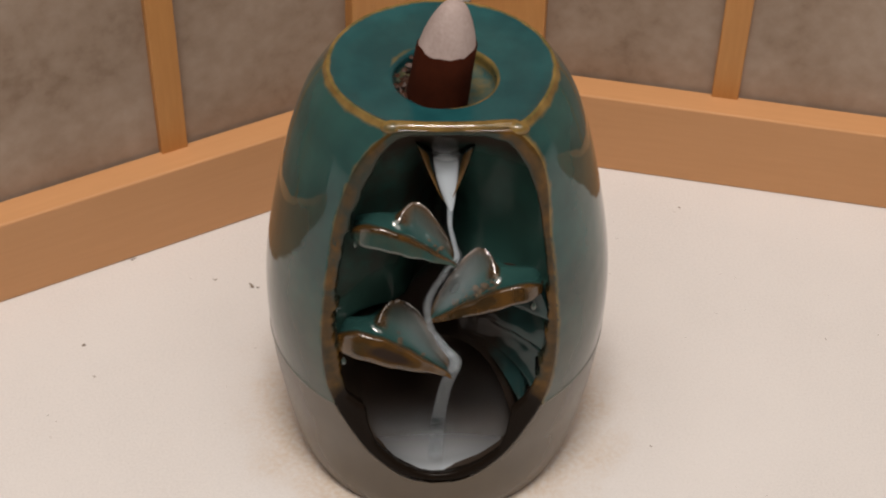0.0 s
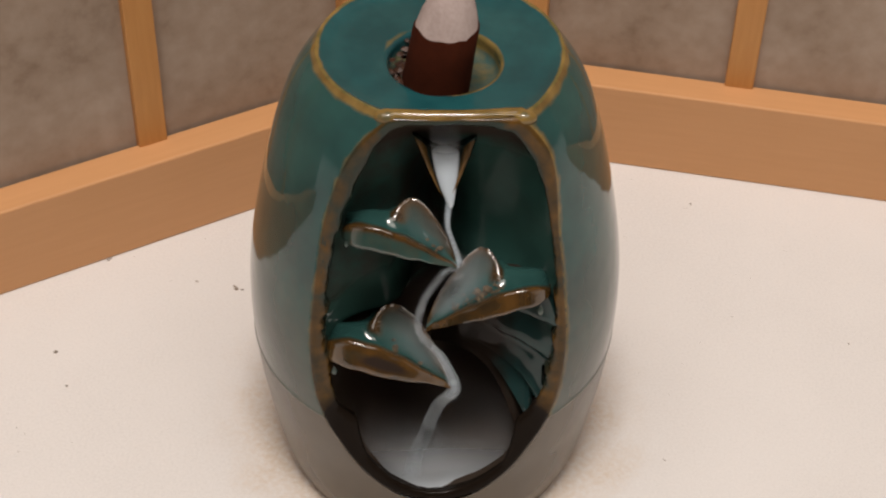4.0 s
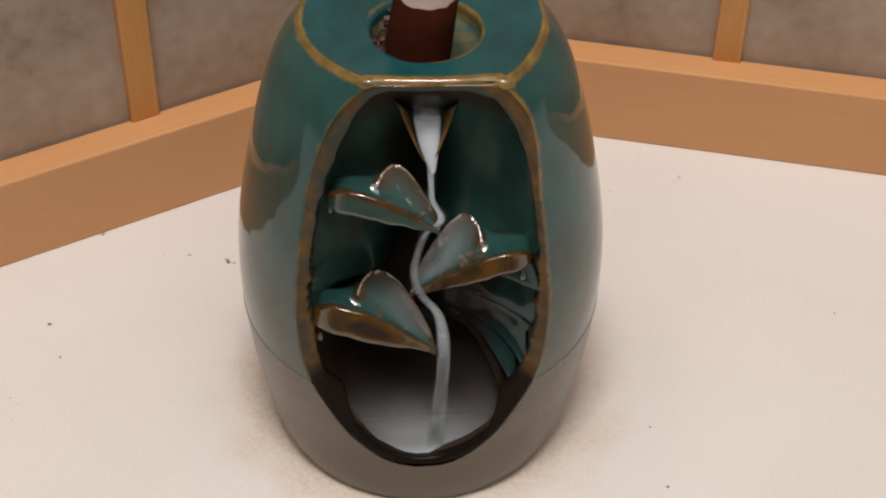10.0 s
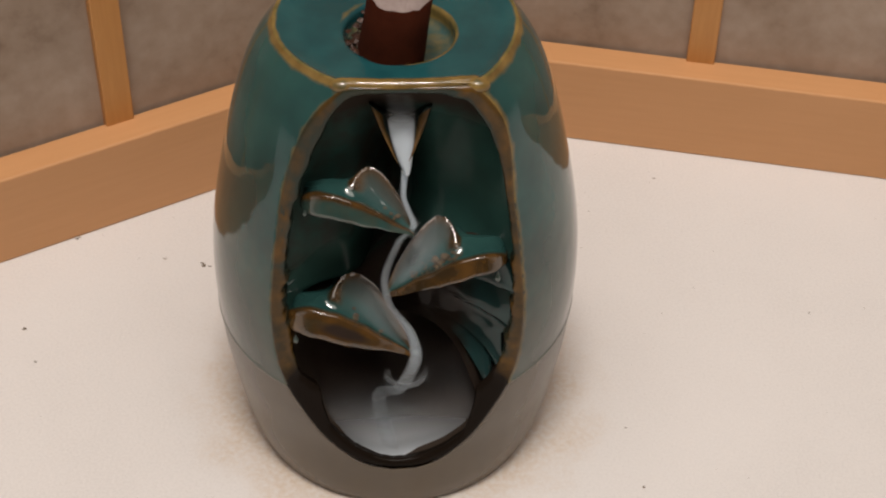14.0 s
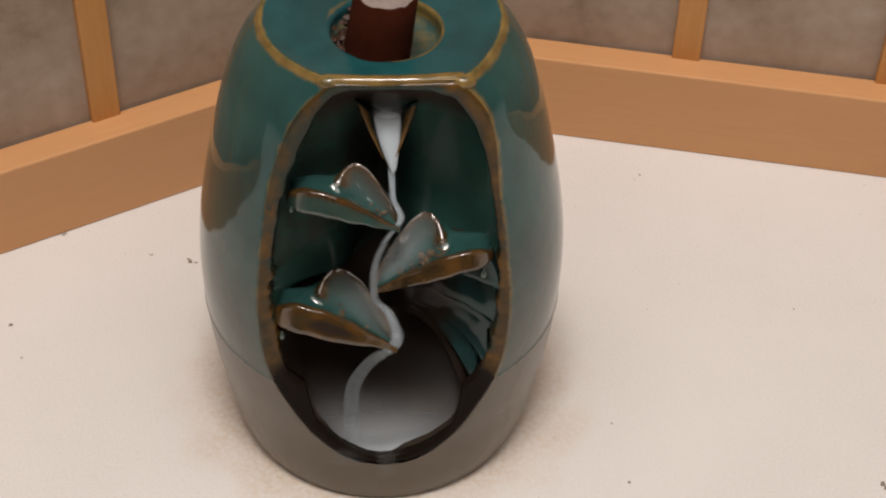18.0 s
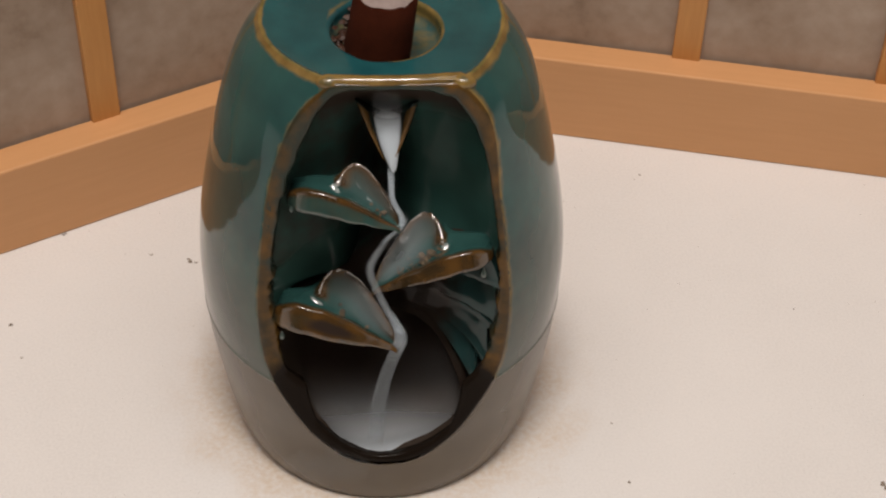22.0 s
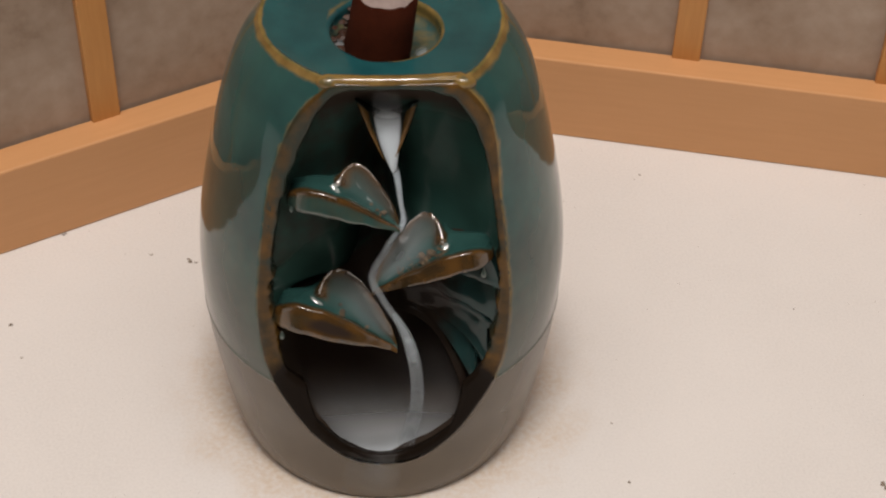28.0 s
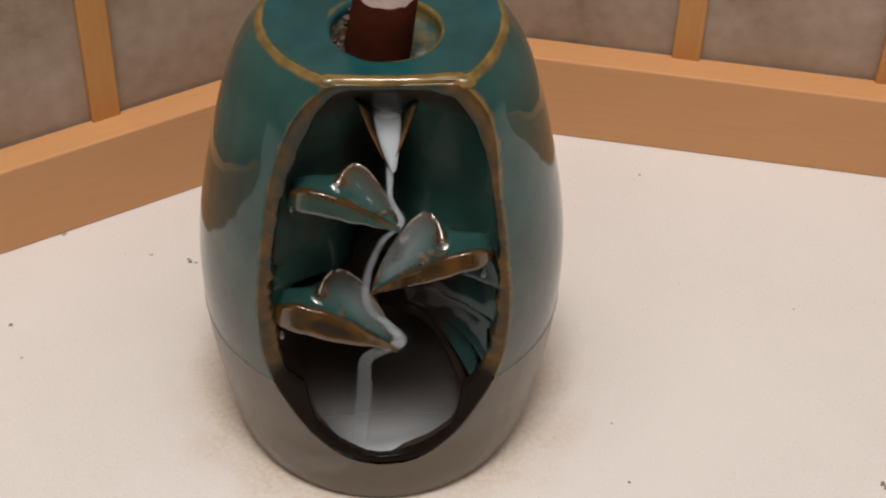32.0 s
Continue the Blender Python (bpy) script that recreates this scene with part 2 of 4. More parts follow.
def build_setting():
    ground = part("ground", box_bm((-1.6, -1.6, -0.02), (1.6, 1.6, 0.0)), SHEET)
    tagged(ground, "off-white grainy board dusted with fine specks", "ground", kind="structure")
    # Unseen room added to bounce light; its south side is dark to dim reflections.
    room = (("wall_north", (-1.7, 1.6, -0.02), (1.7, 1.7, 1.7)), ("wall_south", (-1.7, -1.7, -0.02), (1.7, -1.6, 1.7)),
            ("wall_east", (1.6, -1.6, -0.02), (1.7, 1.6, 1.7)), ("wall_west", (-1.7, -1.6, -0.02), (-1.6, 1.6, 1.7)),
            ("ceiling", (-1.6, -1.6, 1.6), (1.6, 1.6, 1.7)))
    for n, lo, hi in room:
        tagged(part(n, box_bm(lo, hi), UNSEEN_DARK if n == "wall_south" else WALLP), "plain unseen room surface added to close in the light", n.split("_")[0], kind="structure")
    for nm, ang, length, posts in (("left", SIDE_LEFT, 0.36, (0.0945, 0.178)), ("right", SIDE_RIGHT, 0.30, (0.0837, 0.1445))):
        d, out = side_frame(ang)
        sgn = 1 if nm == "right" else -1
        m = Matrix((( d.x * sgn, out.x, 0, CORNER.x), (d.y * sgn, out.y, 0, CORNER.y), (0, 0, 1, 0), (0, 0, 0, 1)))
        far = length * sgn
        lo_x, hi_x = min(0, far), max(0, far)
        bm = box_bm((lo_x, 0, 0), (hi_x, RAIL_W, RAIL_H), 0.0006)
        for v in bm.verts:
            if abs(v.co.x) < 0.01:
                v.co.x += v.co.y * 0.38 * sgn
        r = part("baseboard", bm, RAIL)
        r.matrix_basis = m
        tagged(r, "pale varnished wooden rail along the foot of the wall", "baseboard", kind="structure")
        bm = box_bm((lo_x, RAIL_W + 0.001, 0), (hi_x, RAIL_W + 0.012, WALL_H))
        w = part("wall_" + nm, bm, PANEL)
        w.matrix_basis = m
        tagged(w, "mottled grey plaster panel wall behind wooden battens", "wall", kind="structure")
        for x in posts:
            bm = box_bm((-0.0042, -0.0018, RAIL_H - 0.004), (0.0042, 0.0012, WALL_H), 0.0004)
            b = part("wall_batten", bm, BATTEN)
            b.matrix_basis = m @ pose(x * sgn, RAIL_W, 0)
            tagged(b, "honey-coloured upright wooden batten on the grey wall", "batten", "battens on the wall", "structure")
        x0, x1 = sorted((0.0015 * sgn, (0.0250 if nm == "right" else 0.0350) * sgn))
        bm = box_bm((x0, RAIL_W - 0.004, RAIL_H - 0.004), (x1, RAIL_W + 0.001, WALL_H), 0.0004)
        b = part("corner_board", bm, BATTEN)
        b.matrix_basis = m
        tagged(b, "wide honey-coloured wooden corner board", "batten", "corner boards", "structure")


build_setting()


# ---------------------------------------------------------------- incense burner
H = 0.116
KNOTS = ((0, 0.0360), (0.004, 0.0375), (0.010, 0.0394), (0.020, 0.0416), (0.035, 0.0434), (0.058, 0.0436), (0.081, 0.0399), (0.102, 0.0345), (0.110, 0.0310), (0.116, 0.0268))


def spline(knots):
    k = np.array([a for a, _ in knots])
    v = np.array([b for _, b in knots])
    n, h = len(k), np.diff(k)
    A, b = np.eye(n), np.zeros(n)
    for i in range(1, n - 1):
        A[i, i - 1], A[i, i], A[i, i + 1] = h[i - 1], 2 * (h[i - 1] + h[i]), h[i]
        b[i] = 3 * ((v[i + 1] - v[i]) / h[i] - (v[i] - v[i - 1]) / h[i - 1])
    m = np.linalg.solve(A, b)

    def f(z):
        i = int(np.clip(np.searchsorted(k, z) - 1, 0, n - 2))
        d = z - k[i]
        bb = (v[i + 1] - v[i]) / h[i] - h[i] * (2 * m[i] + m[i + 1]) / 3
        return float(v[i] + bb * d + m[i] * d * d + (m[i + 1] - m[i]) / (3 * h[i]) * d ** 3)
    return f


radius = spline(KNOTS)


CUT = ((0.0, -0.060), (0.0142, -0.0420), (0.0154, -0.0406), (0.0175, -0.0400), (0.0201, -0.0395), (0.0246, -0.0385), (0.0316, -0.0371), (0.0364, -0.0358), (0.044, -0.0344), (0.055, -0.0334), (0.070, -0.0318), (0.116, -0.0245))


def cut(z, x=0.0):
    """y of the flat slice across the front at height z; it is turned a little, so that it goes deeper on the right."""
    return float(np.interp(z, [k[0] for k in CUT], [k[1] for k in CUT])) + 0.052 * x


def girth(z, a):
    """Radius at height z in direction a (0 = front), with the hand-shaped bulge beside the slice's upper right corner."""
    a = (a + math.pi) % (2 * math.pi) - math.pi
    return radius(z) + ease(0.086, 0.112, z) * (0.0022 * math.exp(-((a - 0.66) / 0.34) ** 2) - 0.0006 * math.exp(-((a + 0.7) / 0.5) ** 2))


def lean_out(z):
    """How far the hand-thrown foot is set off towards the front."""
    return 0.0030 * ease(0.022, 0.0, z)


def slice_angle(z, side):
    """Direction in which the slice leaves the shell at height z."""
    a = side * 0.5
    for _ in range(25):
        r = girth(z, a)
        a = side * math.acos(max(-1.0, min(1.0, -cut(z, r * math.sin(a)) / r)))
    return a


Z_MID, X_MID = 0.064, 0.0012


def outer_reach(phi):
    """Distance from the slice's middle to its edge in direction phi (0 = right, 90 = up)."""
    lo, hi = 0.0, 0.08
    for _ in range(40):
        s = (lo + hi) / 2
        x, z = X_MID + s * math.cos(phi), Z_MID + s * math.sin(phi)
        inside = 0.002 < z < H - 0.0006 and math.hypot(x, cut(z, x)) < girth(z, math.atan2(x, -cut(z, x)))
        lo, hi = (s, hi) if inside else (lo, s)
    return lo


# width of the torn rim round the opening: degrees, millimetres
RIM_WIDTH = ((-180, 2.8), (-158, 4.0), (-133, 4.7), (-123, 7.2), (-112, 3.4), (-101, 2.9), (-90, 1.9), (-79, 2.5), (-68, 2.2), (-55, 7.0), (-40, 4.4), (-24, 3.1), (-7, 2.6), (25, 1.7), (44, 1.7),
             (53, 3.2), (62, 5.0), (69, 4.8), (74, 3.4), (79, 2.0), (86, 1.5), (98, 1.7), (103, 3.2), (109, 4.4), (111, 5.5), (120, 5.2), (140, 3.4), (160, 2.6), (180, 2.8))


def rim_width(phi):
    d = (math.degrees(phi) + 180) % 360 - 180
    torn = 0.35 * rag(phi, 9) + 0.9 * rag(phi, 30) + (0.6 if rag(phi, 11) > 0.28 else 0.0)
    calm = 1 - 0.9 * max(ease(-0.45, -0.7, math.sin(phi)), ease(0.85, 0.95, math.sin(phi)))
    return (float(np.interp(d, [k[0] for k in RIM_WIDTH], [k[1] for k in RIM_WIDTH])) + 0.75 * torn * calm) / 1000


def rag(phi, k):
    return noise.noise(Vector((math.cos(phi) * k, math.sin(phi) * k, k * 0.37)))


def build_burner():
    b = thing("incense_burner", "glossy teal ceramic backflow incense burner with brown glaze edges", "incense burner")
    cols = 240
    # outer shell, open where the slice takes it away
    zs = sorted([i * H / 90 for i in range(91)] + [0.0146 + 0.0003 * i for i in range(24)] + [0.0370 + 0.0002 * i for i in range(11)])
    verts, edge, foot = [], [], []
    for z in zs:
        half, left = (slice_angle(z, 1), -slice_angle(z, -1)) if z > 0.012 else (0.0, 0.0)
        for i in range(cols + 1):
            a = min(max(2 * math.pi * i / cols, half), 2 * math.pi - left)
            r = girth(z, a)
            rr = r + 0.00022 * math.exp(-((z - 0.0383) / 0.00035) ** 2)
            verts.append((rr * math.sin(a), -rr * math.cos(a) - lean_out(z), z))
            near = min(a - half, 2 * math.pi - left - a) * r
            e = max(0.0, 1 - (H - z) / 0.0022)
            if half + left > 0:
                e = max(e, (0.60 if a < math.pi else 0.42) - near / 0.0045)
            if abs(z - 0.0383) < 0.00025:
                e = max(e, 0.42)
            edge.append(e)
            # Brown foot band, then the board's grey reflection painted up the body.
            foot.append(max(ease(0.0383, 0.0374, z), 0.31 * ease(0.100, 0.042, z)))
    link_mesh("body", verts, grid_faces(len(zs), cols + 1), TEAL, b, "teal glazed body with a greyish-brown foot and a painted grey reflection above it", {"edge": edge, "foot": foot})
    # underside
    n = 96
    verts = [(radius(0) * math.sin(2 * math.pi * i / n), -radius(0) * math.cos(2 * math.pi * i / n) - lean_out(0), 0.0003) for i in range(n)]
    link_mesh("foot", verts, [tuple(range(n))], TEAL, b, "", {"edge": [0] * n, "foot": [1] * n}, False)
    # top plate with a round well
    hx, hy, hr = 0.0010, -0.0038, 0.0120
    prof = ((0.0, -0.0050), (0.7, -0.0050), (0.90, -0.0048), (0.98, -0.0040), (1.0, -0.0025), (1.0, -0.0016), (1.03, -0.0009), (1.10, -0.0008))
    verts, edge, n = [], [], 144
    for k, dz in prof:
        for i in range(n):
            a = 2 * math.pi * i / n
            verts.append((hx + hr * k * math.sin(a), hy - hr * k * math.cos(a), H + dz))
            edge.append(0.22 + 0.62 * ease(-0.35, 0.5, math.sin(a)) if 0.985 < k < 1.05 else (0.42 if k < 0.985 else 0.05 + 0.38 * ease(0.3, -0.7, math.sin(a)) * ease(0.5, -0.5, math.cos(a))))
    for k in (0.15, 0.35, 0.55, 0.72, 0.85, 0.93, 0.97, 1.0):
        for i in range(n):
            a = 2 * math.pi * i / n
            R = girth(H, a)
            x, y = R * math.sin(a), -R * math.cos(a)
            y = max(y, cut(H, x) + 0.0004)
            x0, y0 = hx + hr * 1.1 * math.sin(a), hy - hr * 1.1 * math.cos(a)
            y0 = max(y0, cut(H, x0) + 0.002)
            rise = -0.0008 + (0.0013 * max(0, (k - 0.72) / 0.28) ** 1.5 if k < 0.98 else 0.0008)
            verts.append((x0 + (x - x0) * k, y0 + (y - y0) * k, H + rise))
            edge.append(max(0.0, (k - 0.90) / 0.09))
    link_mesh("top_plate", verts, grid_faces(len(prof) + 8, n, True), TOP, b, "teal dished top with a brown-ringed well", {"edge": edge})
    # flat face round the opening, the torn lip and the hollow behind it
    n = 220
    ph = [2 * math.pi * (i + 0.5) / n - math.pi / 2 for i in range(n)]
    out = [outer_reach(a) for a in ph]
    rings, edge = [], []
    width = [rim_width(a) for a in ph]
    inn = [o - w for o, w in zip(out, width)]

    def at(a, s, dy):
        x, z = X_MID + s * math.cos(a), Z_MID + s * math.sin(a)
        return (x, cut(z, x) + dy, z)
    dark_shade = []
    for f, dy, e in ((-0.05, 0.0004, 0.4), (0, 0.0, 0.7), (0.1, -0.0003, 0.78), (0.3, -0.0004, 0.80), (0.6, -0.0003, 0.74), (0.86, -0.0001, 0.62), (0.97, 0.0006, 0.5), (1.03, 0.0022, 0.4), (1.05, 0.0040, 0.2)):
        rings += [at(a, o - w * f + (0.0022 * ease(0.97, 1.05, f) * ease(-0.45, -0.8, math.sin(a))), dy + 0.0004 * rag(a, 40) * max(0, f)) for a, o, w in zip(ph, out, width)]
        for a in ph:
            top, low = ease(0.955, 0.985, math.sin(a)), ease(-0.50, -0.78, math.sin(a))
            edge.append((e - 0.22 * (math.cos(a) < 0) * ease(-0.3, 0.0, math.sin(a)) + 0.30 * rag(a, 7) + 0.20 * rag(a, 17)) * (1 - 0.9 * top * (0.12 < f)) * (1 - 0.55 * ease(0.5, 0.9, f) * ease(0.75, 0.9, math.sin(a))) + 0.1 * top * (f < 0.12))
            dark_shade.append(max(0.9 * low, 0.3 * (f > 1)))
    link_mesh("opening_rim", rings, grid_faces(9, n, True), RIM, b, "brown torn-edged rim round the opening", {"edge": edge, "dark_shade": dark_shade})
    tube, edge, dark_shade, m = [], [], [], 10
    for q in range(m):
        g = 2 * math.pi * q / m
        for a, o in zip(ph, out):
            tp = ease(0.80, 0.93, math.sin(a))
            br = (1 - tp) * min(0.0015, max(0.0008, 0.42 * rim_width(a))) + tp * (0.0014 + 0.00016 * rag(a, 45))
            sunk = (0.9 * br - 0.0002) * (1 - tp) + 0.0003 * tp
            x, y, z = at(a, o - sunk + 0.0003 * rag(a, 38) * (1 - tp) + br * math.cos(g), 0.0016 * tp + 0.72 * br * (1 - tp) + tp * 0.0009 * ((math.cos(a) / 0.26) ** 2 - 0.6) + br * math.sin(g))
            tube.append((x, y, z))
            edge.append(0.62 - 0.20 * (1 - tp) * (math.cos(a) < 0) * ease(-0.3, 0.0, math.sin(a)) + 0.35 * rag(a, 6) + 0.35 * tp - 0.45 * (1 - tp) * ease(0.2, 0.9, math.cos(g)))
            dark_shade.append(0.9 * ease(-0.50, -0.78, math.sin(a)))
    quads = [tuple(v % (m * n) for v in q) for q in grid_faces(m + 1, n, True)]
    crown = [all(math.sin(ph[v % n]) > 0.80 for v in q) for q in quads]
    link_mesh("edge_bead", tube, [q for q, c in zip(quads, crown) if not c], RIM, b, "rounded brown glaze edge", {"edge": [0.9 * e for e in edge], "dark_shade": dark_shade})
    link_mesh("edge_bead", tube, [q for q, c in zip(quads, crown) if c], TEAL, b, "rounded honey-brown glaze edge", {"edge": edge, "dark_shade": dark_shade})
    rings, edge = [], []
    dark_shade = []
    levels = (1.03, 1.025, 1.0, 0.98, 0.95, 0.9, 0.83, 0.74, 0.63, 0.5, 0.36, 0.2, 0.08, 0.0)
    for q, s in enumerate(levels):
        deep = max(0.0, 1 - s ** 2.2) ** 0.7
        for a, i, even in zip(ph, inn, [o - 0.0042 for o in out]):
            reach = (i if q < 2 else i + (even - i) * min(1, (q - 1) / 3)) * s + 0.0022 * s * ease(-0.45, -0.8, math.sin(a))
            x, z = X_MID + reach * math.cos(a), Z_MID + reach * math.sin(a)
            shelf = ease(0.002, -0.010, x) * ease(0.050, 0.060, z)
            far = 0.030 - 0.022 * shelf - 0.019 * ease(-0.004, 0.010, x) * ease(0.050, 0.062, z)
            dy = 0.0030 if q == 0 else 0.0044 if q == 1 else 0.0050 + max(0.002, far) * deep
            x, y, z = at(a, reach, dy)
            z -= 0.007 * max(0, math.sin(a)) ** 2 * min(1, max(0, dy - 0.004) / 0.008) * s
            w = 0.0009 * noise.noise(Vector((x * 60, y * 50, z * 60))) * min(1, q / 4) * min(1, s * 3)
            rings.append((x, y + w, z))
            edge.append(0.0)
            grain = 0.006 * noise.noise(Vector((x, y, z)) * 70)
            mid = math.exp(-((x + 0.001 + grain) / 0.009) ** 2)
            # Recess shade painted in: floor, middle, upper left and top go dark.
            dark_shade.append(max(0.46 * ease(0.000, -0.010, x) * ease(0.060, 0.072, z + grain), 0.62 * mid * ease(0.040, 0.050, z), 1.0 * ease(0.056, 0.046, z), 0.85 * ease(0.094, 0.110, z + grain)))
    link_mesh("hollow", rings, grid_faces(len(levels), n, True), CAVE, b, "dark green glazed hollow", {"edge": edge, "dark_shade": dark_shade})
    build_spout(b)
    build_leaf(b, Vector((-0.0198, -0.0302, 0.0880)), Vector((0.0052, -0.0310, 0.0806)), 0.0053, 0.0090, 0.0036, 0.46, 0.0058, 0.38, 0.0, ((0.74, 0.84, 7, 0.0006), (0.86, 0.88, 1, 0.0011)))
    build_leaf(b, Vector((0.0260, -0.0320, 0.0744)), Vector((-0.0010, -0.0330, 0.0634)), 0.0046, 0.0122, 0.0066, 0.43, 0.0050, 0.70, 0.0, ((0.36, 0.80, 46, 0.0006), (0.40, 0.62, 18, 0.0009)))
    build_leaf(b, Vector((-0.0240, -0.0344, 0.0577)), Vector((0.0048, -0.0350, 0.0477)), 0.0068, 0.0098, 0.0062, 0.38, 0.0066, 0.60, 0.9, ((0.50, 0.60, 5, 0.0011), (0.74, 0.77, 2, 0.0008)))
    for p in (Vector((-0.0100, -0.0236, 0.1148)), Vector((0.0178, -0.0222, 0.1148))):
        build_corner(b, p)
    for p, size in ((Vector((0.0238, -0.0312, 0.0690)), 0.0021), (Vector((-0.0214, -0.0345, 0.0512)), 0.0017), (Vector((-0.0184, -0.0300, 0.0853)), 0.0012)):
        build_drip(b, p, size)
    build_curtain(b)
    return b


def build_spout(b):
    """Pointed trough that hangs under the top plate, with two raised edges."""
    verts, edge, dark_shade, nu, nv = [], [], [], 28, 29
    for j in range(nu):
        u = -0.5 + 1.5 * j / (nu - 1)
        half = 0.0062 * (1 - max(u, 0)) ** 0.75 + 0.0004 if u > 0 else 0.0066
        y, z = -0.0178 - 0.0055 * u, 0.1060 - 0.0125 * max(u, 0) + 0.001 * min(u, 0)
        for i in range(nv):
            s = -1 + 2 * i / (nv - 1)
            crest = math.exp(-((abs(s) - 0.82) / 0.22) ** 2)
            # Darker in the trough than on the two crests.
            dark_shade.append(0.75 * (1 - crest))
            verts.append((0.0018 + 0.0008 * u + half * s, y - 0.0016 * crest, z - 0.0042 * (1 - abs(s) ** 1.5) * (1 - max(u, 0) * 0.8) + 0.0012 * crest))
            edge.append(0.95 * crest if u > 0.02 else 0.1)
    top = len(verts)
    for j in range(nu):
        for i in range(nv):
            x, y, z = verts[j * nv + i]
            s = -1 + 2 * i / (nv - 1)
            verts.append((x + 0.0006 * s, y + 0.0022, z - 0.0016 * (1.3 - abs(s))))
            edge.append(0.3)
            dark_shade.append(0.6)
    f = grid_faces(nu, nv)
    f += [tuple(top + k for k in reversed(q)) for q in grid_faces(nu, nv)]
    rim = [j * nv for j in range(nu)] + [(nu - 1) * nv + i for i in range(1, nv)] + [j * nv + nv - 1 for j in range(nu - 2, -1, -1)]
    f += [(rim[k], rim[k + 1], rim[k + 1] + top, rim[k] + top) for k in range(len(rim) - 1)]
    link_mesh("spout", verts, f, FOLD, b, "gold-edged pointed spout", {"edge": edge, "dark_shade": dark_shade})


FILMS = []


def crumb(verts, faces, p, r, rng):
    k, n, a0 = len(verts), 5, rng.uniform(0, 6)
    for j in range(n):
        a, q = a0 + j * math.tau / n, r * rng.uniform(0.5, 1.2)
        verts.append((p.x + q * math.cos(a), p.y + q * math.sin(a), p.z + 0.15 * r * rng.uniform(-1, 1)))
    verts.append((p.x, p.y, p.z + 0.5 * r))
    faces += [(k + j, k + (j + 1) % n, k + n) for j in range(n)]


def build_leaf(b, blunt, tip, lip, back, rise, start, bulge, tone, dark_reflect, crumbs=()):
    """Cupped ledge: a thick rolled lip in front and, behind a trough, a raised tongue with a rolled rim that narrows to a dripping tip."""
    nu, length = 112, (tip - blunt).length
    steps = [0.04 + 0.053 * i for i in range(21)] + [1.25, 1.5, 1.9, 2.5]
    verts, edge, dark_shade, foot = [], [], [], []
    aside = -1 if blunt.x < tip.x else 1

    def arch(u):
        return bulge * math.sin(math.pi * u ** 0.85) * (1.1 - 0.4 * u)

    def crest(u):
        return blunt.z + (tip.z - blunt.z) * u + arch(u)

    for j in range(nu):
        u = j / (nu - 1)
        base = blunt.lerp(tip, u)
        base.z += arch(u)
        base.y -= 0.0022 * math.sin(math.pi * min(1, u * 1.05)) ** 0.8
        end = math.sqrt(max(0.0, 1 - (1 - min(1, u / 0.24)) ** 2))
        shoulder = 1 - math.sqrt(max(0.0, 1 - (1 - min(1, u / 0.45)) ** 2))
        near = min(1.0, (1 - u) / 0.30) ** 0.8
        h = lip * (0.08 + 0.92 * end) * (0.86 + 0.14 * math.sin(math.pi * u)) * (1 - 0.85 * ease(0.36, 1.10, u))
        base.z -= lip * 0.50 * (1 - end)
        base.y += 0.0030 * (1 - end)
        d = back * (1 - 0.90 * max(0.0, (u - 0.60) / 0.40) ** 1.1)
        w = max(0.0, (u - start) / (1 - start))
        c = crest(start) + rise - (crest(start) + rise - crest(1.0)) * w ** 3.3 - crest(u) if u > start else rise
        k = 0.35 + 0.65 * near
        g = 0.0040 * k
        nose = 0.0012 * k - 0.50 * h * 0.72
        # Underside darkened in the colour, as the shade beneath the lip.
        sec = [(d * 1.9, -h * 0.8 - 0.001, 0.0, 0.9), (d * 0.9 + 0.002, -h * 1.04, 0.05, 0.8), (nose + 0.0052 * k, -h * 1.09, 0.1, 0.2)]
        sec += [(nose + out_by * k, -h * fz, tone * (1.1 - 0.4 * ease(0.8, 1.05, fz)), 0) for out_by, fz in ((0.0036, 1.085), (0.0024, 1.06), (0.0014, 1.02), (0.0006, 0.965), (0.0001, 0.90), (-0.0001, 0.80))]
        # The lip face carries a painted dark blot, the room's dim reflection.
        sec += [(0.0012 * k - 0.50 * h * fz, -h * fz, tone + 0.35 * ease(0.22, 0.04, fz), dark_reflect * math.exp(-((u - 0.48) / 0.26) ** 2 - ((fz - 0.42) / 0.26) ** 2)) for fz in (0.70, 0.60, 0.5, 0.38, 0.26, 0.15, 0.06)]
        sec += [(0.0012 * k, 0.0001 * k, 1.0, 0), (0.0018 * k, 0.0002 * k, 1.0, 0), (0.0025 * k, -0.0002 * k, 0.7, 0), (g * 0.92, -0.0008 * k, 0.3, 0), (g, -0.0012 * k, 0.2, 0)]
        lead = len(sec)
        corner, sc, thick = 0.0050 * k, 0.78, 0.0016 * k + 0.0001
        for q in steps:
            qx, qs = (start - u) * length + corner, (q - sc) * d + corner
            sd = (math.hypot(max(qx, 0), max(qs, 0)) if max(qx, qs) > 0 else max(qx, qs)) - corner
            roll = math.exp(-(sd / thick) ** 2) * ease(0.10, 0.30, q)
            inside = ease(0.0016 * k, -0.0004, sd)
            z = -0.0014 * k * (1 - min(1, q)) + c * (inside * 0.62 * (min(q, 0.85) / 0.78) ** 1.9) + min(0.0020, 0.5 * c) * roll * (0.4 + 0.6 * q)
            z -= 0.013 * ease(0.0, 0.008, sd) * ease(start - 0.06, start + 0.14, u)
            z -= (0.016 * ease(0.45, 1.6, q) + 0.005 * shoulder * ease(0.05, 0.7, q)) * (1 - ease(start - 0.16, start + 0.04, u))
